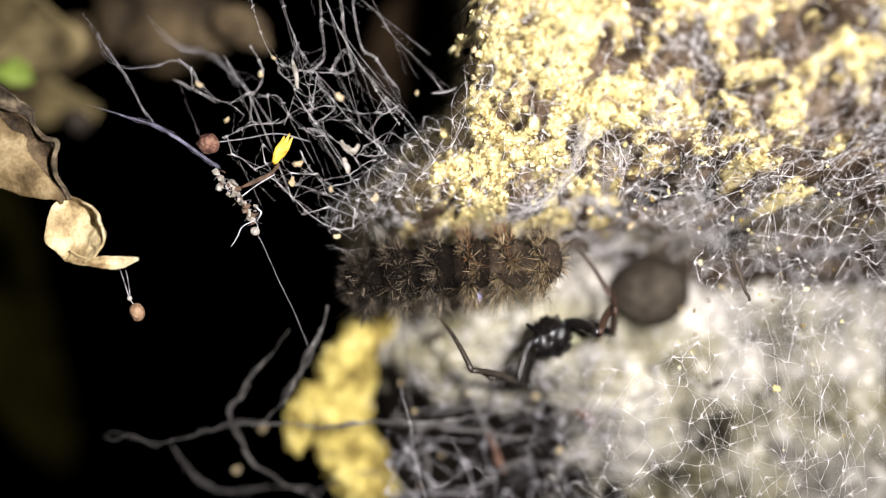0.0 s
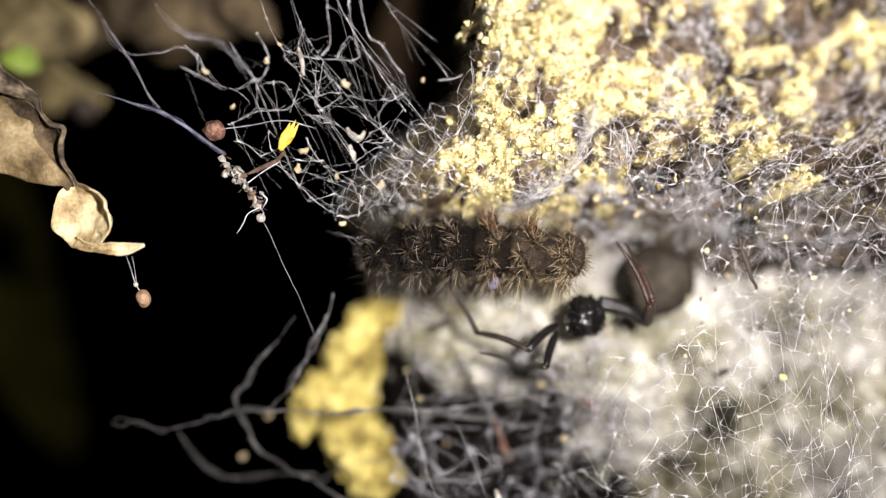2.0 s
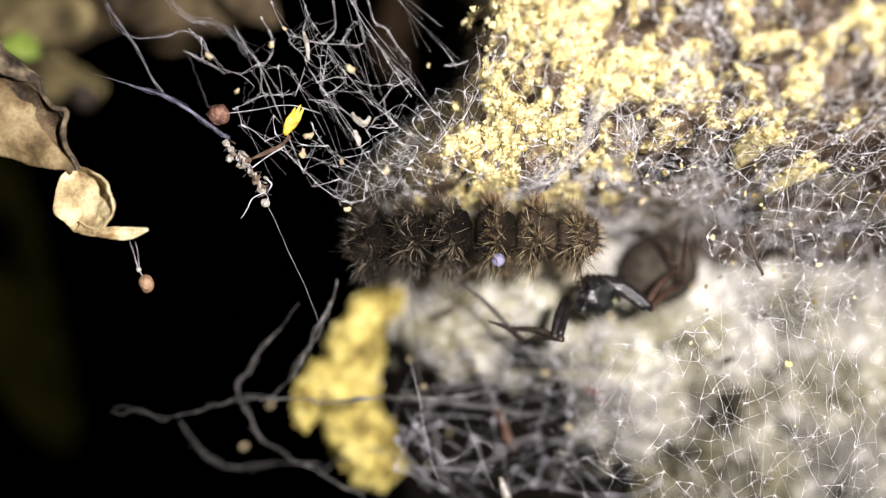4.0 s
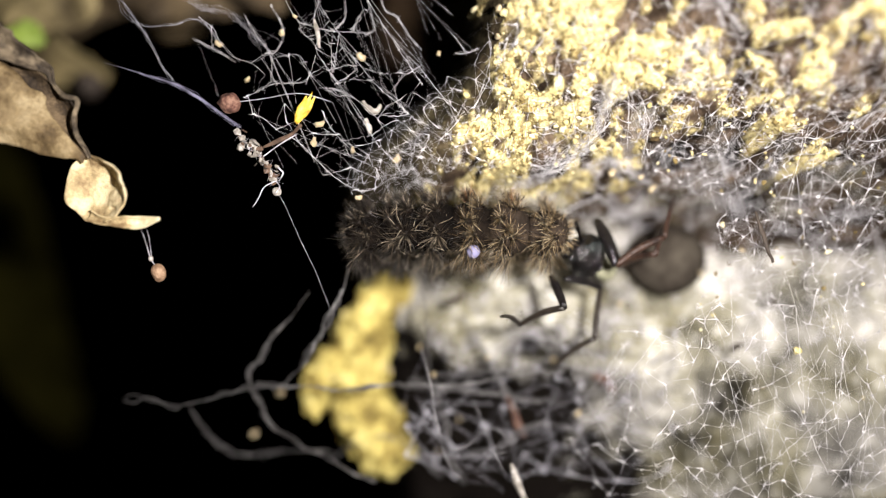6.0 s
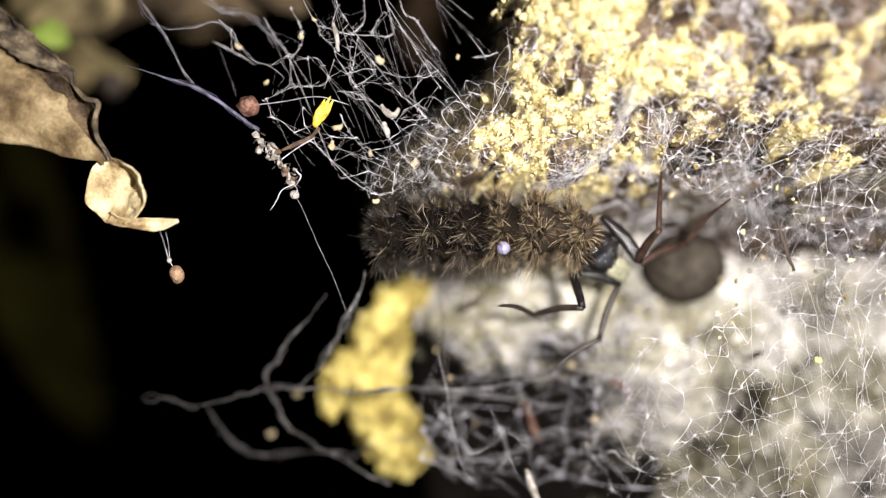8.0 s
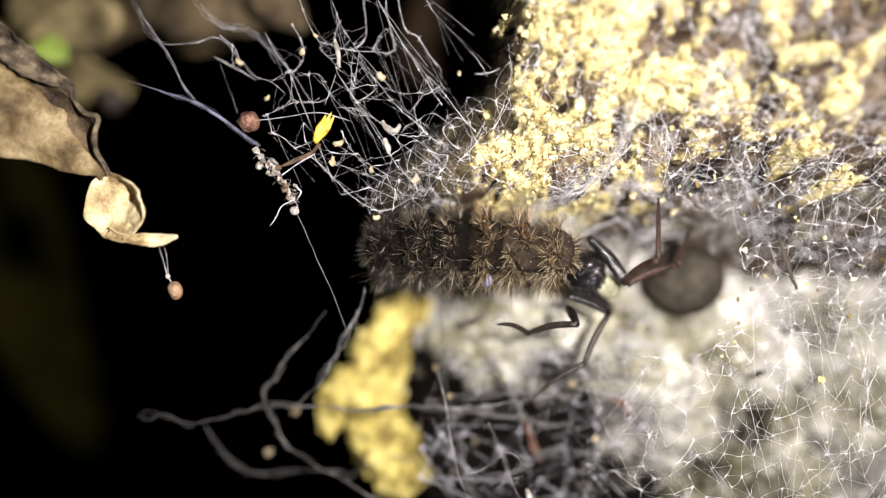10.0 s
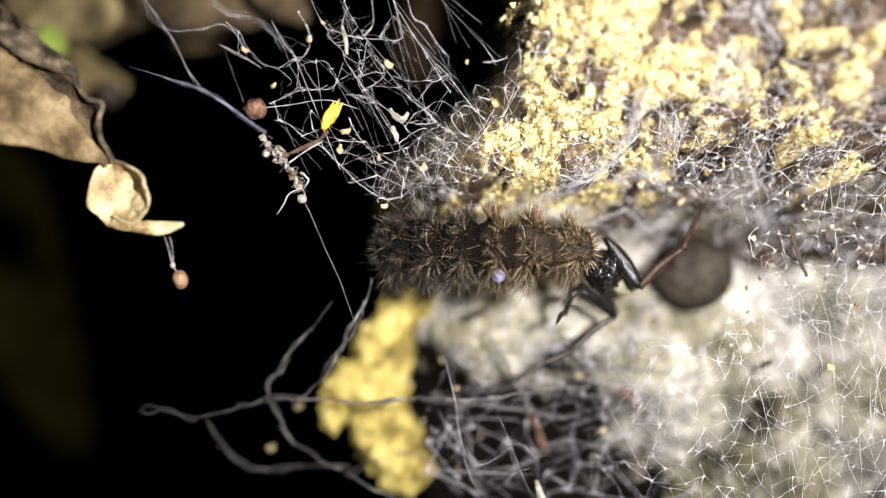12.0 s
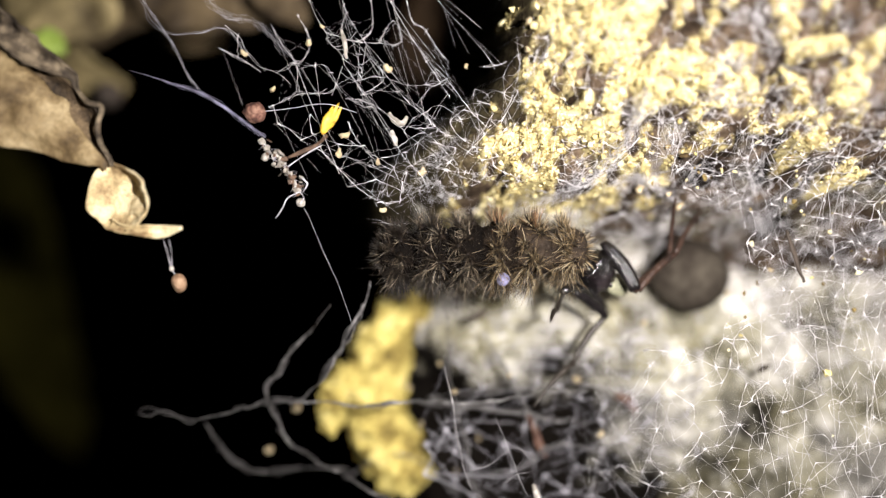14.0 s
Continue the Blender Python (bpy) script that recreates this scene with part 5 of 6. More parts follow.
def caterpillar():
    thing = tagged(new("caterpillar"), "dark brown hairy caterpillar held by a spider", "caterpillar")
    rings = []
    for k in range(RINGS):
        r = 3.0 * (0.80, 0.97, 1.02, 1.02, 0.98, 0.84)[k]
        a = np.linspace(0, 1, 15)
        line = np.stack([-2.35 + 4.7 * a, 0 * a, 0 * a], 1)
        v, f = tube(line, r * np.array([0.4, 0.78, 0.85, 0.91, 0.95, 0.98, 1.0, 1.0, 1.0, 0.98, 0.95, 0.91, 0.85, 0.78, 0.4]), 36)
        v = v + lumps(v, 1.2, 70 + k, 3)[:, None] * (v * np.array([0, 1, 1])) * 0.12
        ring = part("body_ring", v, f, (SKIN, SKIN, SKIN, DUSKY_SKIN, BROWN_SKIN, BROWN_SKIN)[k], thing)
        coats = {"pale": [], "dark": [], "rust": []}
        pale = (0.17, 0.26, 0.40, 0.50, 0.58, 0.66)[k]
        for wart in range(18):
            angle = wart * 20 + rng.normal(0, 5)
            out = np.array([0, math.sin(radians(angle)), math.cos(radians(angle))])
            c = out * r * 0.97 + np.array([(0.5, -0.1, -0.7)[wart % 3] + rng.normal(0, 0.18), 0, 0])
            wv, wf = blob((0.48, 0.42, 0.42), 0.08, 0.4, wart, BALL_2)
            part("wart", wv + c, wf, WART, ring)
            lean = rng.normal(0, 0.2, 3) + np.array([-0.25, 0, 0])
            low, high = out @ UNDERSIDE > 0.35, out @ UNDERSIDE < -0.75
            for _ in range(int(rng.uniform(60, 115))):
                way = out * 0.95 + rng.normal(0, 1, 3) * np.array([0.42, 0.58, 0.58]) + lean
                if way @ out < 0.12 * np.linalg.norm(way):
                    continue
                length = rng.uniform(1.0, 2.2) * (rng.uniform(1.1, 1.9) if low else 1)
                kind = "rust" if high and k in (3, 4) and rng.uniform() < 0.22 else "pale" if rng.uniform() < pale else "dark"
                coats[kind].append(bristle(c + way / np.linalg.norm(way) * 0.3, way, length, rng.uniform(0.014, 0.034)))
        end = {0: -1, RINGS - 1: 1}.get(k, 0)
        for _ in range(300 * abs(end)):
            way = rng.normal(0, 0.8, 3) + np.array([end * 0.9, 0, 0])
            way /= np.linalg.norm(way)
            root = np.array([end * rng.uniform(0.8, 2.0), 0, 0]) + way * np.array([0.3, 1, 1]) * r * 0.75
            coats["pale" if rng.uniform() < pale * 0.8 else "dark"].append(bristle(root, way, rng.uniform(0.7, 1.6), 0.030))
        for _ in range(230):
            angle = rng.uniform(0, 2 * math.pi)
            out = np.array([0, math.sin(angle), math.cos(angle)])
            root = out * r * 0.86 + np.array([rng.uniform(-1.7, 1.7), 0, 0])
            coats["pale" if rng.uniform() < pale * 0.5 else "dark"].append(bristle(root, out + rng.normal(0, 0.6, 3), rng.uniform(0.4, 1.1), 0.024))
        for kind, mat, label in (("pale", (GREY_HAIR, GREY_HAIR, GREY_HAIR, HAIR, HAIR, HAIR)[k], "stiff straw-coloured bristles"),
                                 ("dark", BLACK_HAIR, "stiff blackish bristles"), ("rust", RUST_HAIR, "rusty orange bristles")):
            if coats[kind]:
                hv, hf = tubes(coats[kind])
                part("bristle_coat", hv, hf, mat, ring, label)
        rings.append(ring)
    v, f = blob((0.78, 0.78, 0.78), 0.0, 1, 1, BALL_4)
    part("fluid_drop", v + np.array([0.2, -3.9, 0]), f, DROP, rings[3], "pale violet drop of body fluid")
    return rings


CATERPILLAR_RINGS = caterpillar()


# ---- spider ----
def limb(name, length, radii, mat, parent, hairy=10):
    """A leg piece along +x from its joint, with short bristles."""
    a = np.linspace(0, 1, 11)
    line = np.stack([a * length, 0 * a, 0.05 * length * np.sin(a * np.pi)], 1)
    v, f = tube(line, radii, 14)
    v = v + lumps(v, 0.5, 87, 2)[:, None] * 0.04
    pieces = [(v, f)]
    for s in rng.uniform(0.05, 0.97, hairy):
        way = rng.normal(size=3) * np.array([0.3, 1, 1])
        way /= np.linalg.norm(way)
        root = np.array([s * length, 0, 0.05 * length * math.sin(s * math.pi)])
        r = np.interp(s, np.linspace(0, 1, len(radii)), radii)
        pieces.append(tube(np.array([root + way * r * 0.8, root + way * (r + rng.uniform(0.15, 0.45)) + (0.25, 0, 0)]), [0.022, 0.006], 3))
    v, f = joined(pieces)
    return part(name, v, f, mat, parent)


LEG_LENGTHS = [(5.4, 7.0, 8.0), (6.6, 6.6, 8.0), (6.6, 6.6, 8.0), (5.5, 6.7, 7.2), (5.5, 6.7, 7.2)]


def spider():
    thing = tagged(new("spider"), "black house spider biting the caterpillar, on its silk sheet", "spider")
    v, f = blob((5.15, 3.8, 4.5), 0.16, 1.5, 80, BALL_4)
    v[:, 2] *= np.interp(v[:, 0], [-5.5, 0, 5.5], [0.88, 1.04, 0.96])
    part("abdomen", v, f, ABDOMEN, thing, "soft grey-brown velvety abdomen")
    # cephalothorax along -x (its face), origin at the waist
    v, f = blob((2.6, 2.4, 2.5), 0.20, 0.6, 81, BALL_4)
    v[:, 1:] *= np.interp(v[:, 0], [-2.7, -1.2, 0.8, 2.7], [0.95, 0.88, 1.05, 0.8])[:, None]
    v = v * (1 + 0.09 * lumps(v, 0.42, 84) + 0.05 * lumps(v, 0.9, 85))[:, None]
    grains = [(v, f)]
    for _ in range(90):
        k = int(rng.integers(0, len(v)))
        gv, gf = blob(rng.uniform(0.14, 0.34, 3), 0.02, 0.3, k, BALL_2)
        grains.append((gv + v[k] * 0.99, gf))
    v, f = joined(grains)
    head = part("cephalothorax", v + np.array([-2.7, 0, 0]), f, HEAD_CHITIN, thing, "glossy black head and chest")
    # added lump, stands for pale silk showing between head and abdomen
    v, f = blob((1.7, 1.0, 1.5), 0.25, 0.7, 82)
    part("gap_lump", v + np.array([1.1, -0.1, -1.2]), f, PALE_LUMP, head, "pale cream lump between head and abdomen")
    for side in (-1, 1):
        v, f = blob((1.1, 0.7, 0.75), 0.05, 0.8, 83)
        part("jaw", v + np.array([-4.7, -0.4, side * 0.75]), f, CHITIN, head)
        line = smooth_line([(-4.2, -0.8, side * 1.2), (-5.2, -1.2, side * 1.6 + 0.5), (-6.1, -1.2, side * 1.5 + 1.9)], 5)
        v, f = tube(line, [0.24, 0.26, 0.20, 0.30, 0.22], 10)
        part("feeler", v, f, CHITIN, head)
    for row, (a, b) in enumerate(((-4.6, 0.5), (-4.2, 0.75))):
        for side in (-1.6, -0.5, 0.5, 1.6):
            v, f = blob((0.33, 0.33, 0.33), 0, 1, 1, BALL_2)
            part("eye", v + np.array([a + 0.6 + 0.8 * row, -1.9 + 0.22 * abs(side) - 0.2 * row, side * b]), f, CHITIN, head)
    legs = []
    for k in range(5):
        ruddy = k in (1, 2)
        femur = limb("femur", LEG_LENGTHS[k][0], [0.42, 0.68, 0.74, 0.66, 0.46] if ruddy else [0.36, 0.50, 0.52, 0.48, 0.38], FEMUR_CHITIN, thing, 14)
        tibia = limb("tibia", LEG_LENGTHS[k][1], [0.40, 0.46, 0.44, 0.34] if ruddy else [0.34, 0.38, 0.36, 0.30], LEG_BROWN if ruddy else LEG_GREY, thing, 22)
        foot = limb("metatarsus", LEG_LENGTHS[k][2], [0.33, 0.30, 0.26, 0.20, 0.10], LEG_BROWN if ruddy else LEG_GREY, thing, 24)
        legs.append((femur, tibia, foot))
    return thing, head, legs


SPIDER, SPIDER_HEAD, SPIDER_LEGS = spider()


# ---- all that moves ----
# seconds, then (x, z) in mm of the tail end, the middle and the head end of the caterpillar, and its roll in degrees
BODY_EARLY = [
    (0, -7.8, -1.5, 6.3, 0.6, 16.3, 0.9, 100),
    (0.5, -8, -1.3, 8.6, 0.5, 17, 0.6, 30),
    (1, -7.8, -1.2, 7.7, 0.6, 18.5, 0.9, 51),
    (1.5, -6.6, -0.7, 7.2, 0.2, 17.7, -0.3, 56),
    (2, -6.5, 0.3, 8, 0.9, 18.2, -0.3, 75),
    (2.5, -7.8, -0.1, 8.4, 1.2, 17.6, 1.1, 68),
    (3, -8.6, 0.8, 8.4, 1.7, 19.5, 1.5, 62),
    (5.5, -8.6, -1.2, 4.8, 0.1, 16.2, -1.1, 36),
    (6, -9.9, -0.2, 3.8, 0.4, 14.6, -0.4, 42),
    (6.5, -10.2, -0.2, 4.4, 0.6, 14.4, 0.2, 32),
    (7, -9.2, -0.2, 5.2, 0.9, 15.4, 0.6, 32),
]
BODY_MIDDLE = [
    (9.5, -9.9, 0.2, 4.4, 0.9, 13.8, 0.4, 53),
    (10, -9.6, 0.2, 3.4, 0.8, 12.8, -0.1, 82),
    (10.5, -9.2, -1, 2.2, -0.1, 12.7, -0.3, 90),
    (11, -9, -0.7, 2.8, -0.2, 13.7, -0.8, 56),
    (11.5, -8.8, -1, 2.7, -0.1, 13.8, -1.1, 72),
    (12, -9.1, -0.9, 3.6, -0.4, 14.1, -0.8, 58),
    (12.5, -8.7, -1.5, 4.8, -0.5, 14.2, -0.4, 41),
    (13, -8.6, -1.5, 5.1, -0.4, 14.4, -0.1, 42),
    (13.5, -8.9, -1.4, 5.2, -0.2, 14.4, -0.1, 40),
    (14, -8.9, -1, 4.2, -0.3, 13.4, -0.4, 58),
]
# seconds, then (x, z) of the spider's head and of its abdomen
HEAD_EARLY = [
    (0, 15.8, -8.1, 29.8, -3.2),
    (0.5, 18.4, -7, 29.7, -3.1),
    (1, 18.3, -6.6, 29.7, -3.1),
    (1.5, 18.6, -7.2, 29.5, -3.3),
    (2, 19.1, -7.1, 29.7, -3.3),
    (2.5, 22.2, -6.4, 29.6, -3.1),
    (3, 20.4, -6.7, 29.9, -3.5),
    (5.5, 18.2, -3.5, 29.1, -2.8),
    (6, 17.3, -2.8, 29.5, -3.7),
    (6.5, 16.7, -2.1, 29.4, -3.9),
    (7, 16.7, -1.4, 29.4, -3.9),
]
HEAD_MIDDLE = [
    (9.5, 15.9, -2.3, 29.2, -3.5),
    (10, 15.1, -2.1, 29.1, -3.2),
    (10.5, 15.2, -1.6, 29.3, -3.1),
    (11, 15.6, -3, 29.3, -3),
    (11.5, 15.8, -2.9, 29.5, -3.3),
    (12, 16, -3.2, 29.5, -3.5),
    (12.5, 16.4, -2.6, 29.4, -3.5),
    (13, 16.3, -2.3, 29.4, -3.1),
    (13.5, 16.1, -2.4, 29.4, -3.2),
    (14, 15.5, -2.7, 29.2, -3.3),
]
# seconds, then (x, y, z) of hip, knee, ankle and tip, leg by leg
LEG_A_EARLY = [
    (0, 13.3, 4, -8.1, 11.7, 3.3, -13.2, 6.2, -0.5, -11.1, 2.5, 3.7, -5.4),
    (0.5, 14.7, 4, -7.8, 13.3, 1, -12.1, 6.6, 1.6, -10.2, 1.7, 1.8, -3.9),
    (1, 14.6, 4, -8, 11.4, 1.6, -11.6, 6.1, 5.8, -9.8, 2.2, 6.1, -2.8),
    (1.5, 14.8, 4, -8.4, 12.1, -0, -10.8, 5.5, 1.7, -9.1, 2, 4.4, -2.4),
    (2, 15.6, 4, -7.9, 12, 0.9, -10.4, 6.4, 4.8, -8.9, 2.2, 2.5, -2.5),
    (2.5, 17.7, 4, -8.3, 15.6, 0.3, -11.5, 9.9, 3.7, -9.5, 6.4, 4, -2.3),
    (3, 16.7, 4, -7.2, 14.9, 0.7, -11.1, 10.3, 5.9, -10.3, 4.5, 6.3, -4.8),
]
LEG_A_MIDDLE = [
    (5.5, 15, 4, -5.3, 14.1, 0.8, -9.5, 8.5, 5, -9.5, 2.6, 5.3, -4.1),
    (6, 13.1, 4, -5.3, 14, -0.2, -8.5, 9.6, 4.7, -10.9, 6.7, -2.6, -9.2),
    (6.5, 13.1, 4, -4.5, 13.5, 0, -8.2, 9.4, 5.4, -9.7, 5.5, -1.5, -8.3),
    (7, 13.5, 4, -4.1, 14.4, 0.3, -7.9, 9, 4.5, -9.1, 4.7, -2, -7.5),
    (9.5, 13, 4, -5, 13.5, -0.8, -7.5, 9.2, 4.5, -9, 5, -2.1, -7.4),
    (10, 12.9, 4, -6.2, 13.2, -1.2, -7.6, 8.4, 3.7, -9.1, 4.5, -3.1, -7.5),
    (10.5, 12.4, 4, -5.2, 12.8, -0.6, -8, 8.2, 4.6, -9.3, 3.9, -1.8, -7.4),
]
LEG_A_LATE = [
    (11, 12.5, 4, -5.4, 11.7, 0.3, -9.3, 9.3, 6.9, -9.7, 5.5, 0, -8.1),
    (11.5, 14, 4, -4.9, 11.9, -1, -5.3, 12.3, 5.4, -8.2, 10.2, -2.3, -8.3),
    (12, 13.9, 4, -5.1, 11.8, -1, -5.6, 11.9, 5.6, -8.1, 9.8, -2.1, -8.8),
    (12.5, 14, 4, -4.8, 11.5, -0.8, -5.1, 11.5, 5.7, -7.8, 9.9, -2.2, -8.1),
    (13, 13.8, 4, -4.5, 11.4, -0.8, -4.8, 11.5, 5.8, -7.2, 9.8, -2, -7.7),
    (13.5, 13.8, 4, -4.5, 11.3, -0.8, -4.8, 11.4, 5.8, -7.3, 9.7, -2, -7.8),
    (14, 13.5, 4, -4.6, 11, -0.8, -4.8, 11.1, 5.7, -7.3, 9.4, -2.1, -8),
]
LEG_B_EARLY = [
    (0, 17.4, 5, -6.3, 20.3, -0.9, -7.1, 23, 4.5, -4.3, 18.7, 4.9, 2.5),
    (0.5, 19.8, 5, -4.3, 25.2, 8.3, -6.2, 24.4, 2.9, -2.6, 18.4, 3.7, 2.7),
    (1, 20.4, 5, -4.2, 26.1, 8.2, -4.7, 24.6, 4, 0.1, 20.3, -1.3, 4.3),
    (1.5, 20.2, 5, -5.2, 25.7, 7.3, -8.1, 24.8, 1.8, -4.7, 22.1, 6.2, 1.4),
    (2, 20.7, 5, -5, 26.5, 5.8, -8.1, 25.4, -0.1, -5.4, 21.8, 0.3, 1.7),
    (2.5, 20.8, 5, -2.1, 27.1, 4, -3.7, 26.2, -2.4, -2.5, 22.1, 2.9, 1.8),
    (3, 20.5, 5, -4.3, 25.7, 3.4, -7.9, 27.9, 2.8, -1.7, 28.8, 10, 1.7),
]
LEG_B_MIDDLE = [
    (5.5, 19.1, 5, -1.1, 24.2, 3.6, -4.9, 29.7, 7.2, -4.3, 27.4, 1.9, 1.2),
    (6, 18.6, 5, 1.3, 20.1, 1.2, -3.9, 25.8, 2.2, -0.8, 28.7, 7.7, 4.3),
    (6.5, 17.6, 5, 2, 19.8, 3, -3.9, 25.4, 1.5, -0.8, 28.3, 6.6, 4.7),
    (7, 17.6, 5, 2.7, 21.6, 3.9, -2.4, 22, -1.5, 1.4, 23.6, 3.7, 7.2),
    (9.5, 15.6, 5, 1.8, 19.6, 4, -3.4, 22.3, -1.2, -0.4, 23.3, 2.7, 6.6),
    (10, 15.3, 5, 2, 19.3, 3.9, -3.2, 21.9, -1.5, -0.5, 22.8, 2.4, 6.4),
    (10.5, 15.1, 5, 2.3, 19, 3.9, -2.9, 21.3, -1.7, -0.2, 21.9, 0.9, 7.3),
]
LEG_B_LATE = [
    (11, 16.2, 5, 1.7, 20.4, 3.8, -3.2, 22.2, -1.8, -0.2, 23.2, 2.5, 6.5),
    (11.5, 16.1, 5, 1, 19.7, 3.9, -4.4, 24.3, 6.2, -0.3, 23.1, -0.5, 4),
    (12, 16.3, 5, 0.7, 19.7, 4, -4.9, 24.8, 7.4, -2.5, 23.7, 0.1, 0.6),
    (12.5, 16.5, 5, 1, 19.6, 4, -4.7, 21.8, -1.9, -2.7, 25.3, 5.1, -0.9),
    (13, 16.6, 5, 0.7, 20.2, 5, -4.8, 22.6, -0.7, -2.4, 25.6, 6.6, -1.2),
    (13.5, 16.3, 5, 0.6, 20, 3.9, -4.8, 24.9, 7.7, -2.6, 23.9, 0.5, 0.6),
    (14, 16.2, 5, 0.6, 19.7, 3.9, -4.9, 24.5, 6.7, -1.3, 24.1, 2.9, 5.7),
]
LEG_C_EARLY = [
    (0, 17.4, 5, -6.3, 23.4, 7.1, -7.9, 22.6, 1.4, -4.8, 23.5, 8.7, -1.8),
    (0.5, 19.9, 5, -4, 25.7, 7.2, -6.2, 25.3, 2.8, -1.3, 24.6, 8, 4.7),
    (1, 20.4, 5, -4.8, 25.5, 7.2, -8.4, 28.5, 1.8, -6, 32.1, 8.8, -4.5),
    (1.5, 20.2, 5, -5.2, 25.9, 7.1, -7.8, 25.4, 1.8, -3.8, 24.5, 6.5, 2.7),
    (2, 20.7, 5, -5.7, 26.9, 6, -7.8, 25.8, 0.2, -4.8, 23.6, 4.6, 1.6),
    (2.5, 21, 5, -3.1, 27.4, 3.4, -3.6, 29.8, 9.3, -1.9, 26.5, 2.8, 1.5),
    (3, 21.1, 5, -4.3, 26.4, 3.4, -8, 30.4, 7.2, -4.4, 30.3, 2.7, 2.2),
]
LEG_C_MIDDLE = [
    (5.5, 19.4, 5, -1.4, 24.7, 3.5, -5.1, 30.2, 7.1, -4.5, 27.5, 1, -0.1),
    (6, 18.9, 5, 0.6, 21.8, 8.4, -4.3, 25, 2.9, -2.7, 28.1, 9.3, 0.9),
    (6.5, 17.9, 5, 1.3, 20.9, 7.1, -4.1, 23.6, 1.2, -3.2, 29.5, 6.2, -1.4),
    (7, 18, 5, 2.4, 22, 3.9, -2.7, 27.5, 6.6, -0.3, 27, 0.2, 4.5),
    (9.5, 16, 5, 1.5, 20, 3.9, -3.6, 26.2, 5.5, -1.7, 29.5, 10.7, 3.3),
    (10, 15.6, 5, 1.6, 19.7, 3.9, -3.4, 25.8, 5.3, -1.2, 29, 10.9, 3.5),
    (10.5, 15.4, 5, 2, 19.4, 3.9, -3.2, 25.1, 6.8, -1.6, 25.6, 0.7, 3.6),
]
LEG_C_LATE = [
    (11, 16.5, 5, 1.4, 20.9, 3.8, -3.4, 26.5, 6.5, -1.1, 26.1, -0, 3.5),
    (11.5, 16.8, 5, 0.3, 20.5, 3.9, -5, 24.8, 8, -2.3, 28.2, 6.5, 4.8),
    (12, 16.6, 5, 0.4, 20.1, 4, -5.1, 24.7, 2.6, -0.6, 28.7, 6.5, 5.1),
    (12.5, 16.8, 5, 0.7, 20.1, 4, -4.9, 25, 4, -0.6, 29.1, 7.6, 5.3),
    (13, 16.9, 5, 0.7, 20.5, 5, -4.8, 25.4, 6.1, -0.6, 29.8, 9.4, 5.3),
    (13.5, 16.6, 5, 0.6, 20.3, 3.9, -4.8, 24.8, 3.8, 0, 29.1, 8.3, 5.1),
    (14, 16.5, 5, 0.6, 20.2, 3.9, -4.8, 24.9, 5.8, -0.6, 29.4, 9.6, 4.9),
]
LEG_D_EARLY = [
    (0, 14.3, 4.5, -8.8, 12.8, 6.5, -13.8, 8.5, 1.6, -12.3, 5.5, 8.1, -11.9),
    (0.5, 15.4, 4.5, -8.5, 13.8, 1.1, -12.5, 10.6, 6.9, -12.4, 6.3, 1.4, -10.7),
    (1, 15.3, 4.5, -8.7, 13.8, 0.6, -12.3, 11.5, 6.8, -13.3, 6.9, 1.8, -10.9),
    (1.5, 15.5, 4.5, -9.1, 13.4, 0.7, -12.5, 11.7, 7.1, -13.6, 6.8, 2.8, -10.5),
    (2, 15.6, 4.5, -8.9, 13.9, 0.5, -12.3, 12.2, 6.9, -13.6, 6.7, 3.1, -11),
    (2.5, 17.8, 4.5, -8.6, 16.2, -0, -11.3, 13, 5.7, -12.5, 9, 0.1, -10.4),
    (3, 17.1, 4.5, -8.2, 15.4, 0.1, -11.2, 11.9, 5.8, -11.8, 7, 1.6, -8.6),
]
LEG_D_MIDDLE = [
    (5.5, 15.7, 4.5, -5.3, 14.6, 1.2, -9.6, 11.7, 6.9, -11.5, 7.3, 1.2, -10.9),
    (6, 14.8, 4.5, -5.6, 19.5, 7.1, -6.8, 18.1, 3.6, -12.4, 13.5, 7, -16.7),
    (6.5, 14.5, 4.5, -4.9, 19.4, 6.7, -6, 17.1, 3.5, -11.4, 12.1, 6, -15.8),
    (7, 14.3, 4.5, -4.2, 19.6, 5, -5.2, 17.2, 2.4, -10.9, 11.9, 4.4, -15.4),
    (9.5, 13.7, 4.5, -4.7, 18.3, 6.7, -6.8, 15.5, 6.2, -12.9, 9.8, 3.5, -16.3),
    (10, 13, 4.5, -4.9, 18, 5.7, -6.9, 14.9, 4, -12.6, 9.3, 5.5, -16.8),
    (10.5, 13.4, 4.5, -4.9, 17.8, 7, -7, 14.6, 6.8, -12.8, 8.8, 3.7, -15.8),
]
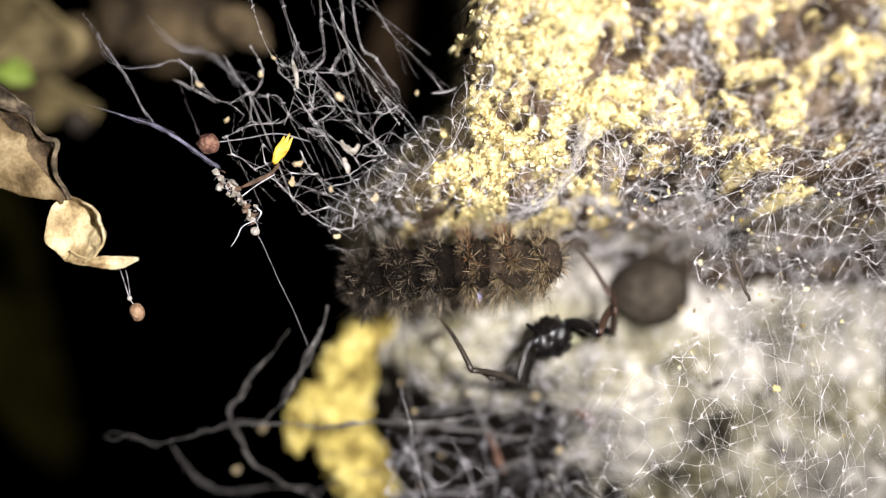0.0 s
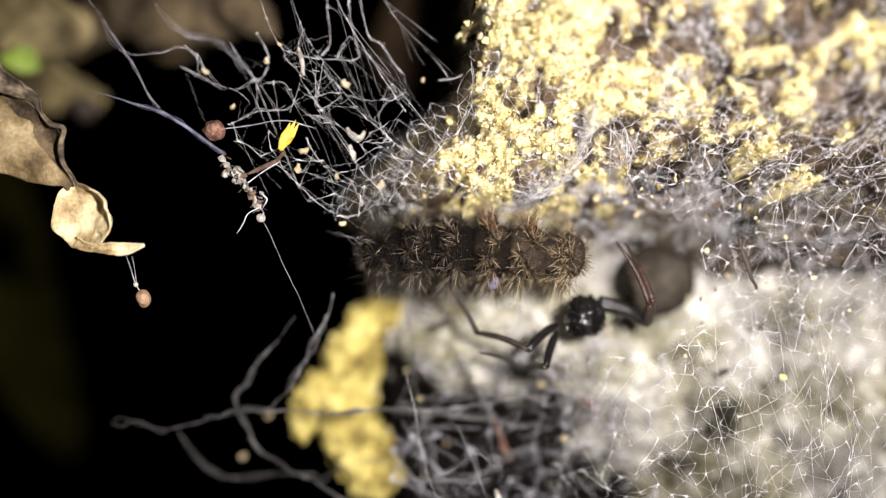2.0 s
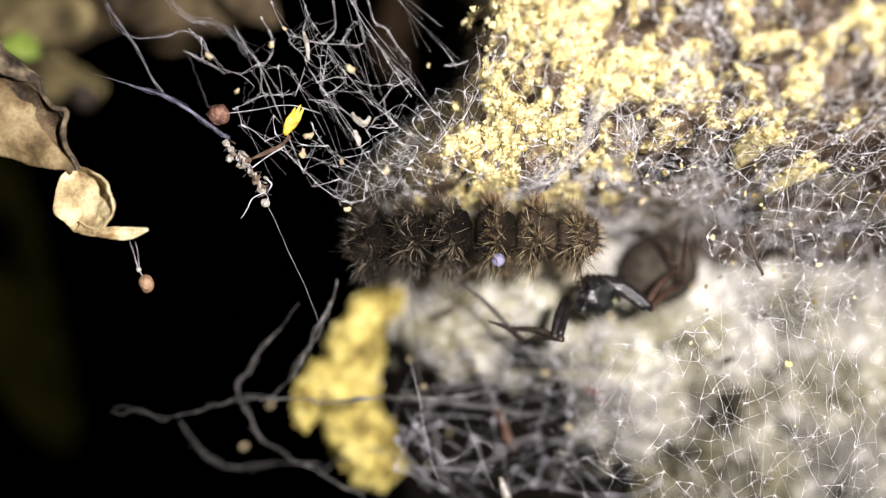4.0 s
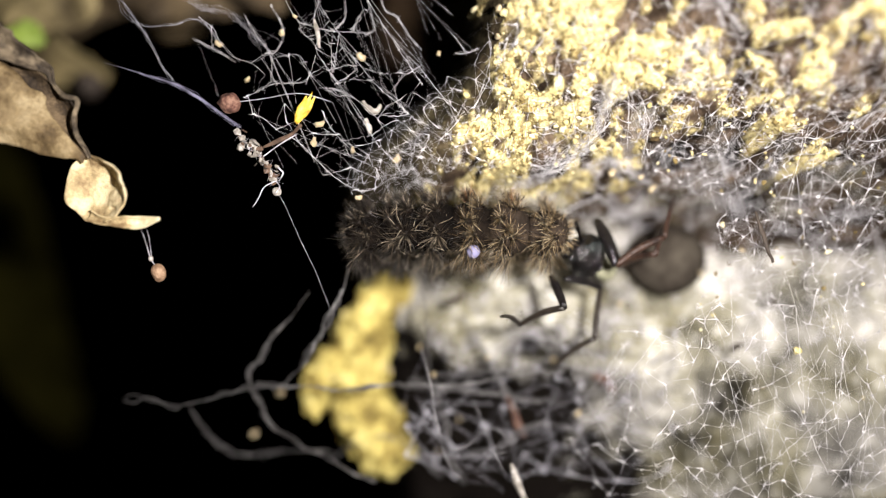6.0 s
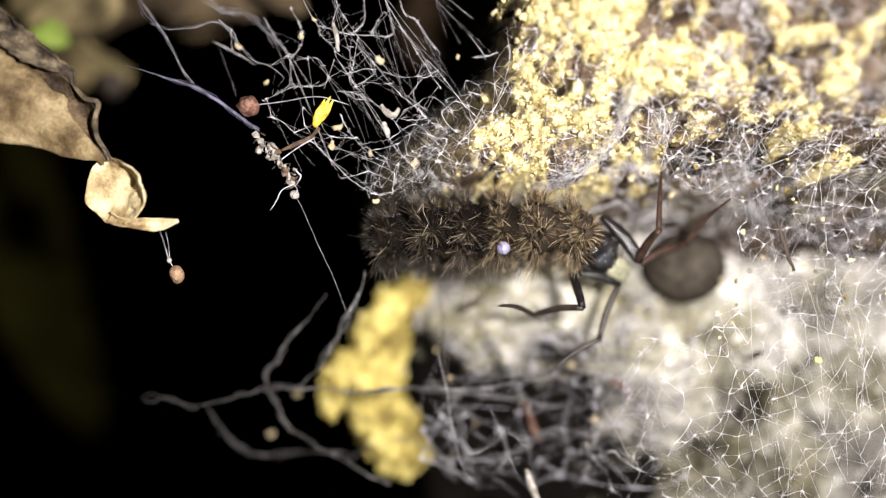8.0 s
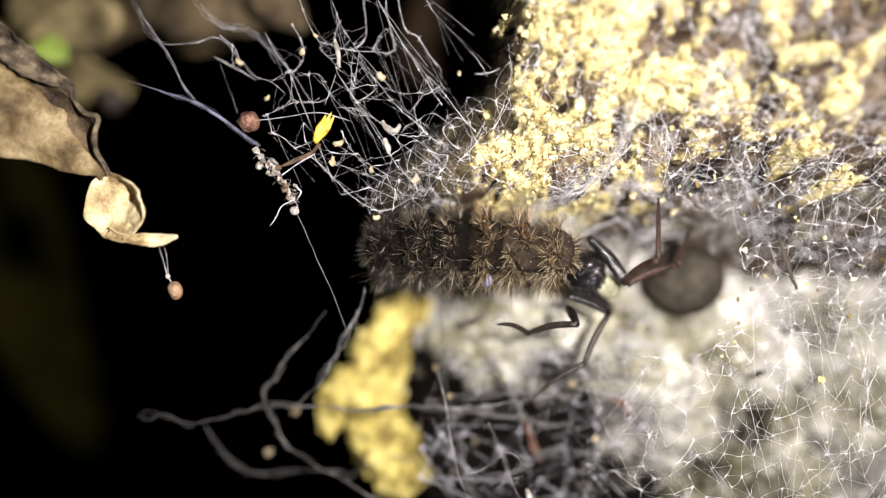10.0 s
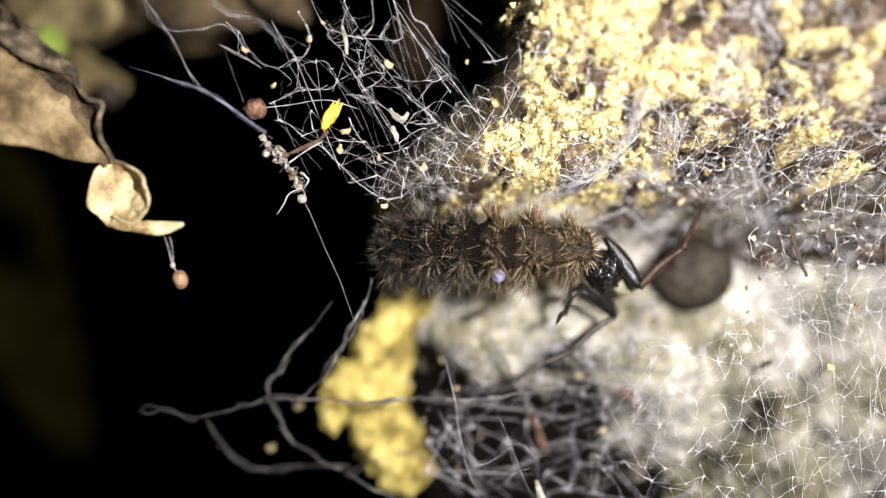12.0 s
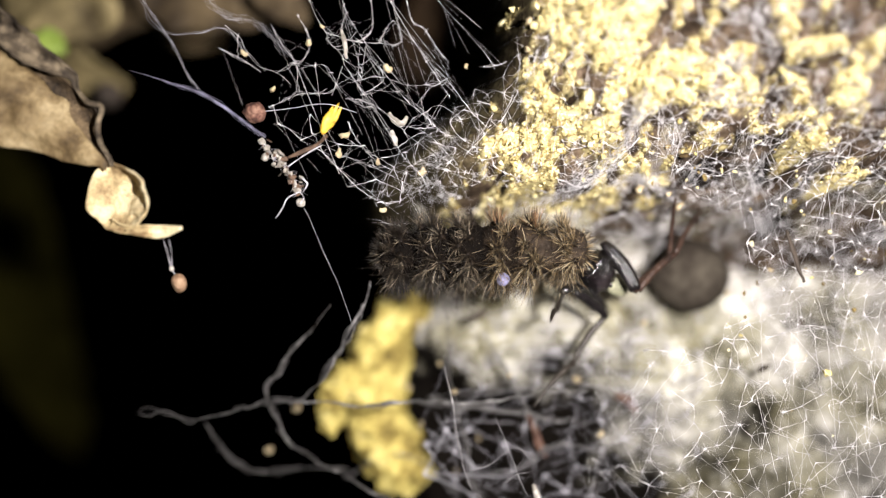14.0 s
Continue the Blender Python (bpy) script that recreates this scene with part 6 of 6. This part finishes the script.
LEG_D_LATE = [
    (11, 13.5, 4.5, -5.8, 18.1, 6.4, -8.1, 13.8, 4.7, -12.9, 7.3, 2.5, -15.2),
    (11.5, 13.5, 4.5, -4.6, 17.8, 5.1, -7.8, 12.4, 4.1, -11.6, 5.8, 4.2, -14.3),
    (12, 13.6, 4.5, -5.5, 17.8, 6.4, -8.5, 12.7, 6.7, -12.8, 6.3, 6.8, -16.1),
    (12.5, 13.8, 4.5, -4.8, 17.8, 6.3, -8.2, 12.8, 6.6, -12.6, 6.4, 6.6, -15.9),
    (13, 13.6, 4.5, -4.5, 17.9, 6.2, -7.5, 13.6, 6.3, -12.7, 7.7, 6.2, -16.8),
    (13.5, 13.3, 4.5, -4.6, 17.6, 5.8, -7.8, 13.7, 5.7, -13.2, 8.6, 2.6, -17.2),
    (14, 12.9, 4.5, -5, 17, 6.5, -8, 13.2, 6.4, -13.5, 8.4, 3.8, -18.1),
]
LEG_E_EARLY = [
    (0, 17.2, 6, -7.6, 20.3, 10.5, -7.1, 22.4, 16.9, -7.1, 25.2, 23.5, -7.2),
    (0.5, 19.9, 6, -6.5, 23.1, 10.4, -5.9, 25.5, 16.7, -5.7, 28.4, 23.2, -5.7),
    (1, 19.8, 6, -6.2, 23, 10.4, -5.5, 25.3, 16.7, -5.3, 28.3, 23.3, -5.3),
    (1.5, 20, 6, -6.8, 23.2, 10.4, -6.2, 25.5, 16.7, -6.1, 28.4, 23.3, -6.1),
    (2, 20.5, 6, -6.6, 23.7, 10.4, -6, 26, 16.7, -5.8, 29, 23.3, -5.9),
    (2.5, 23.6, 6, -5.9, 26.9, 10.4, -5.3, 29.4, 16.6, -5, 32.4, 23.1, -5),
    (3, 21.9, 6, -6.2, 25.2, 10.3, -5.4, 27.7, 16.5, -5.1, 30.8, 23, -5),
]
LEG_E_MIDDLE = [
    (5.5, 19.6, 6, -3, 22.8, 10.4, -2.2, 25.1, 16.6, -1.7, 28.1, 23.2, -1.5),
    (6, 16, 6, -5, 19.9, 9.8, -5.9, 21.6, 16.1, -7.3, 21.9, 23.2, -5.9),
    (6.5, 15.7, 6, -4.3, 19.9, 9.5, -5, 21.7, 15.8, -6.3, 22, 22.9, -4.9),
    (7, 15.4, 6, -3.6, 20.2, 8.6, -4.3, 21.9, 14.9, -5.6, 22.2, 22, -4.3),
    (9.5, 14.8, 6, -4.1, 18.6, 9.5, -5.9, 20.3, 15.9, -7.4, 20.4, 22.9, -6.1),
    (10, 14.1, 6, -4.3, 18.4, 9, -6.1, 20.1, 15.3, -7.5, 20.2, 22.4, -6.3),
    (10.5, 14.6, 6, -4.3, 18.2, 9.7, -6, 19.9, 16.1, -7.4, 20.1, 23.1, -6.1),
]
LEG_E_LATE = [
    (11, 14.7, 6, -5.2, 18.6, 9.3, -7.3, 20.3, 15.6, -8.6, 20.5, 22.7, -7.4),
    (11.5, 14.6, 6, -3.9, 18.4, 8.6, -7, 20.2, 14.9, -8.3, 20.6, 22, -7.1),
    (12, 14.8, 6, -4.8, 18.3, 9.3, -7.6, 20.1, 15.6, -8.9, 20.4, 22.7, -7.6),
    (12.5, 15, 6, -4.2, 18.2, 9.2, -7.3, 20, 15.5, -8.7, 20.4, 22.6, -7.4),
    (13, 14.8, 6, -3.9, 18.4, 9.2, -6.6, 20.2, 15.5, -8, 20.5, 22.5, -6.7),
    (13.5, 14.5, 6, -4, 18.1, 8.9, -6.9, 19.9, 15.2, -8.3, 20.2, 22.3, -7),
    (14, 14.1, 6, -4.4, 17.4, 9.4, -7.1, 19.2, 15.7, -8.5, 19.5, 22.8, -7.2),
]
BODY, HEAD = BODY_EARLY + BODY_MIDDLE, HEAD_EARLY + HEAD_MIDDLE
LEGS = [LEG_A_EARLY + LEG_A_MIDDLE + LEG_A_LATE, LEG_B_EARLY + LEG_B_MIDDLE + LEG_B_LATE, LEG_C_EARLY + LEG_C_MIDDLE + LEG_C_LATE, LEG_D_EARLY + LEG_D_MIDDLE + LEG_D_LATE, LEG_E_EARLY + LEG_E_MIDDLE + LEG_E_LATE]


def along(way):
    """The turn that lays +x along way and keeps +z upward."""
    x = Vector(way).normalized()
    y = Vector((0, 0, 1)).cross(x)
    if y.length < 0.05:
        y = Vector((0, 1, 0))
    y.normalize()
    return Matrix((x, y, x.cross(y))).transposed().to_4x4()


def motions():
    ring_rows = [[] for _ in range(RINGS)]
    for t, lx, lz, mx, mz, rx, rz, roll in BODY:
        knots = [0, 0.583, 1]
        s = (np.arange(RINGS) + 0.5) / RINGS
        bend, spacing = np.polyfit(knots, [lz, mz, rz], 2), np.polyfit(knots, [lx, mx, rx], 2)
        xs, zs = np.polyval(spacing, s), np.polyval(bend, s)
        for k in range(RINGS):
            slope = math.degrees(math.atan2(np.polyval(np.polyder(bend), s[k]), rx - lx))
            place = pose(xs[k] * MM, (3.0 - 0.8 * s[k]) * MM, zs[k] * MM)
            ring_rows[k].append((t, place @ pose(0, 0, 0, 0, -slope, 0) @ pose(0, 0, 0, roll, 0, 0)))
    for ring, rows in zip(CATERPILLAR_RINGS, ring_rows):
        walk(ring, rows)

    body_rows, head_rows, base = [], [], {}
    for t, hx, hz, ax, az in HEAD:
        base[t] = Vector((ax, 15, az)) * MM
        centre, front = Vector((hx, 5.5, hz)) * MM, Vector((ax - 5.0, 11, az - 0.5)) * MM
        body_rows.append((t, Matrix.Translation(base[t])))
        head_rows.append((t, Matrix.Translation(centre - base[t]) @ along(front - centre) @ Matrix.Translation((2.7 * MM, 0, 0))))
    walk(SPIDER, body_rows)
    walk(SPIDER_HEAD, head_rows)
    for leg, rows in zip(SPIDER_LEGS, LEGS):
        for k, piece in enumerate(leg):
            keyed = []
            for t, *flat in rows:
                a, b = Vector(flat[3 * k:3 * k + 3]), Vector(flat[3 * k + 3:3 * k + 6])
                keyed.append((t, Matrix.Translation(a * MM - base[t]) @ along(b - a)))
            walk(piece, keyed)


motions()
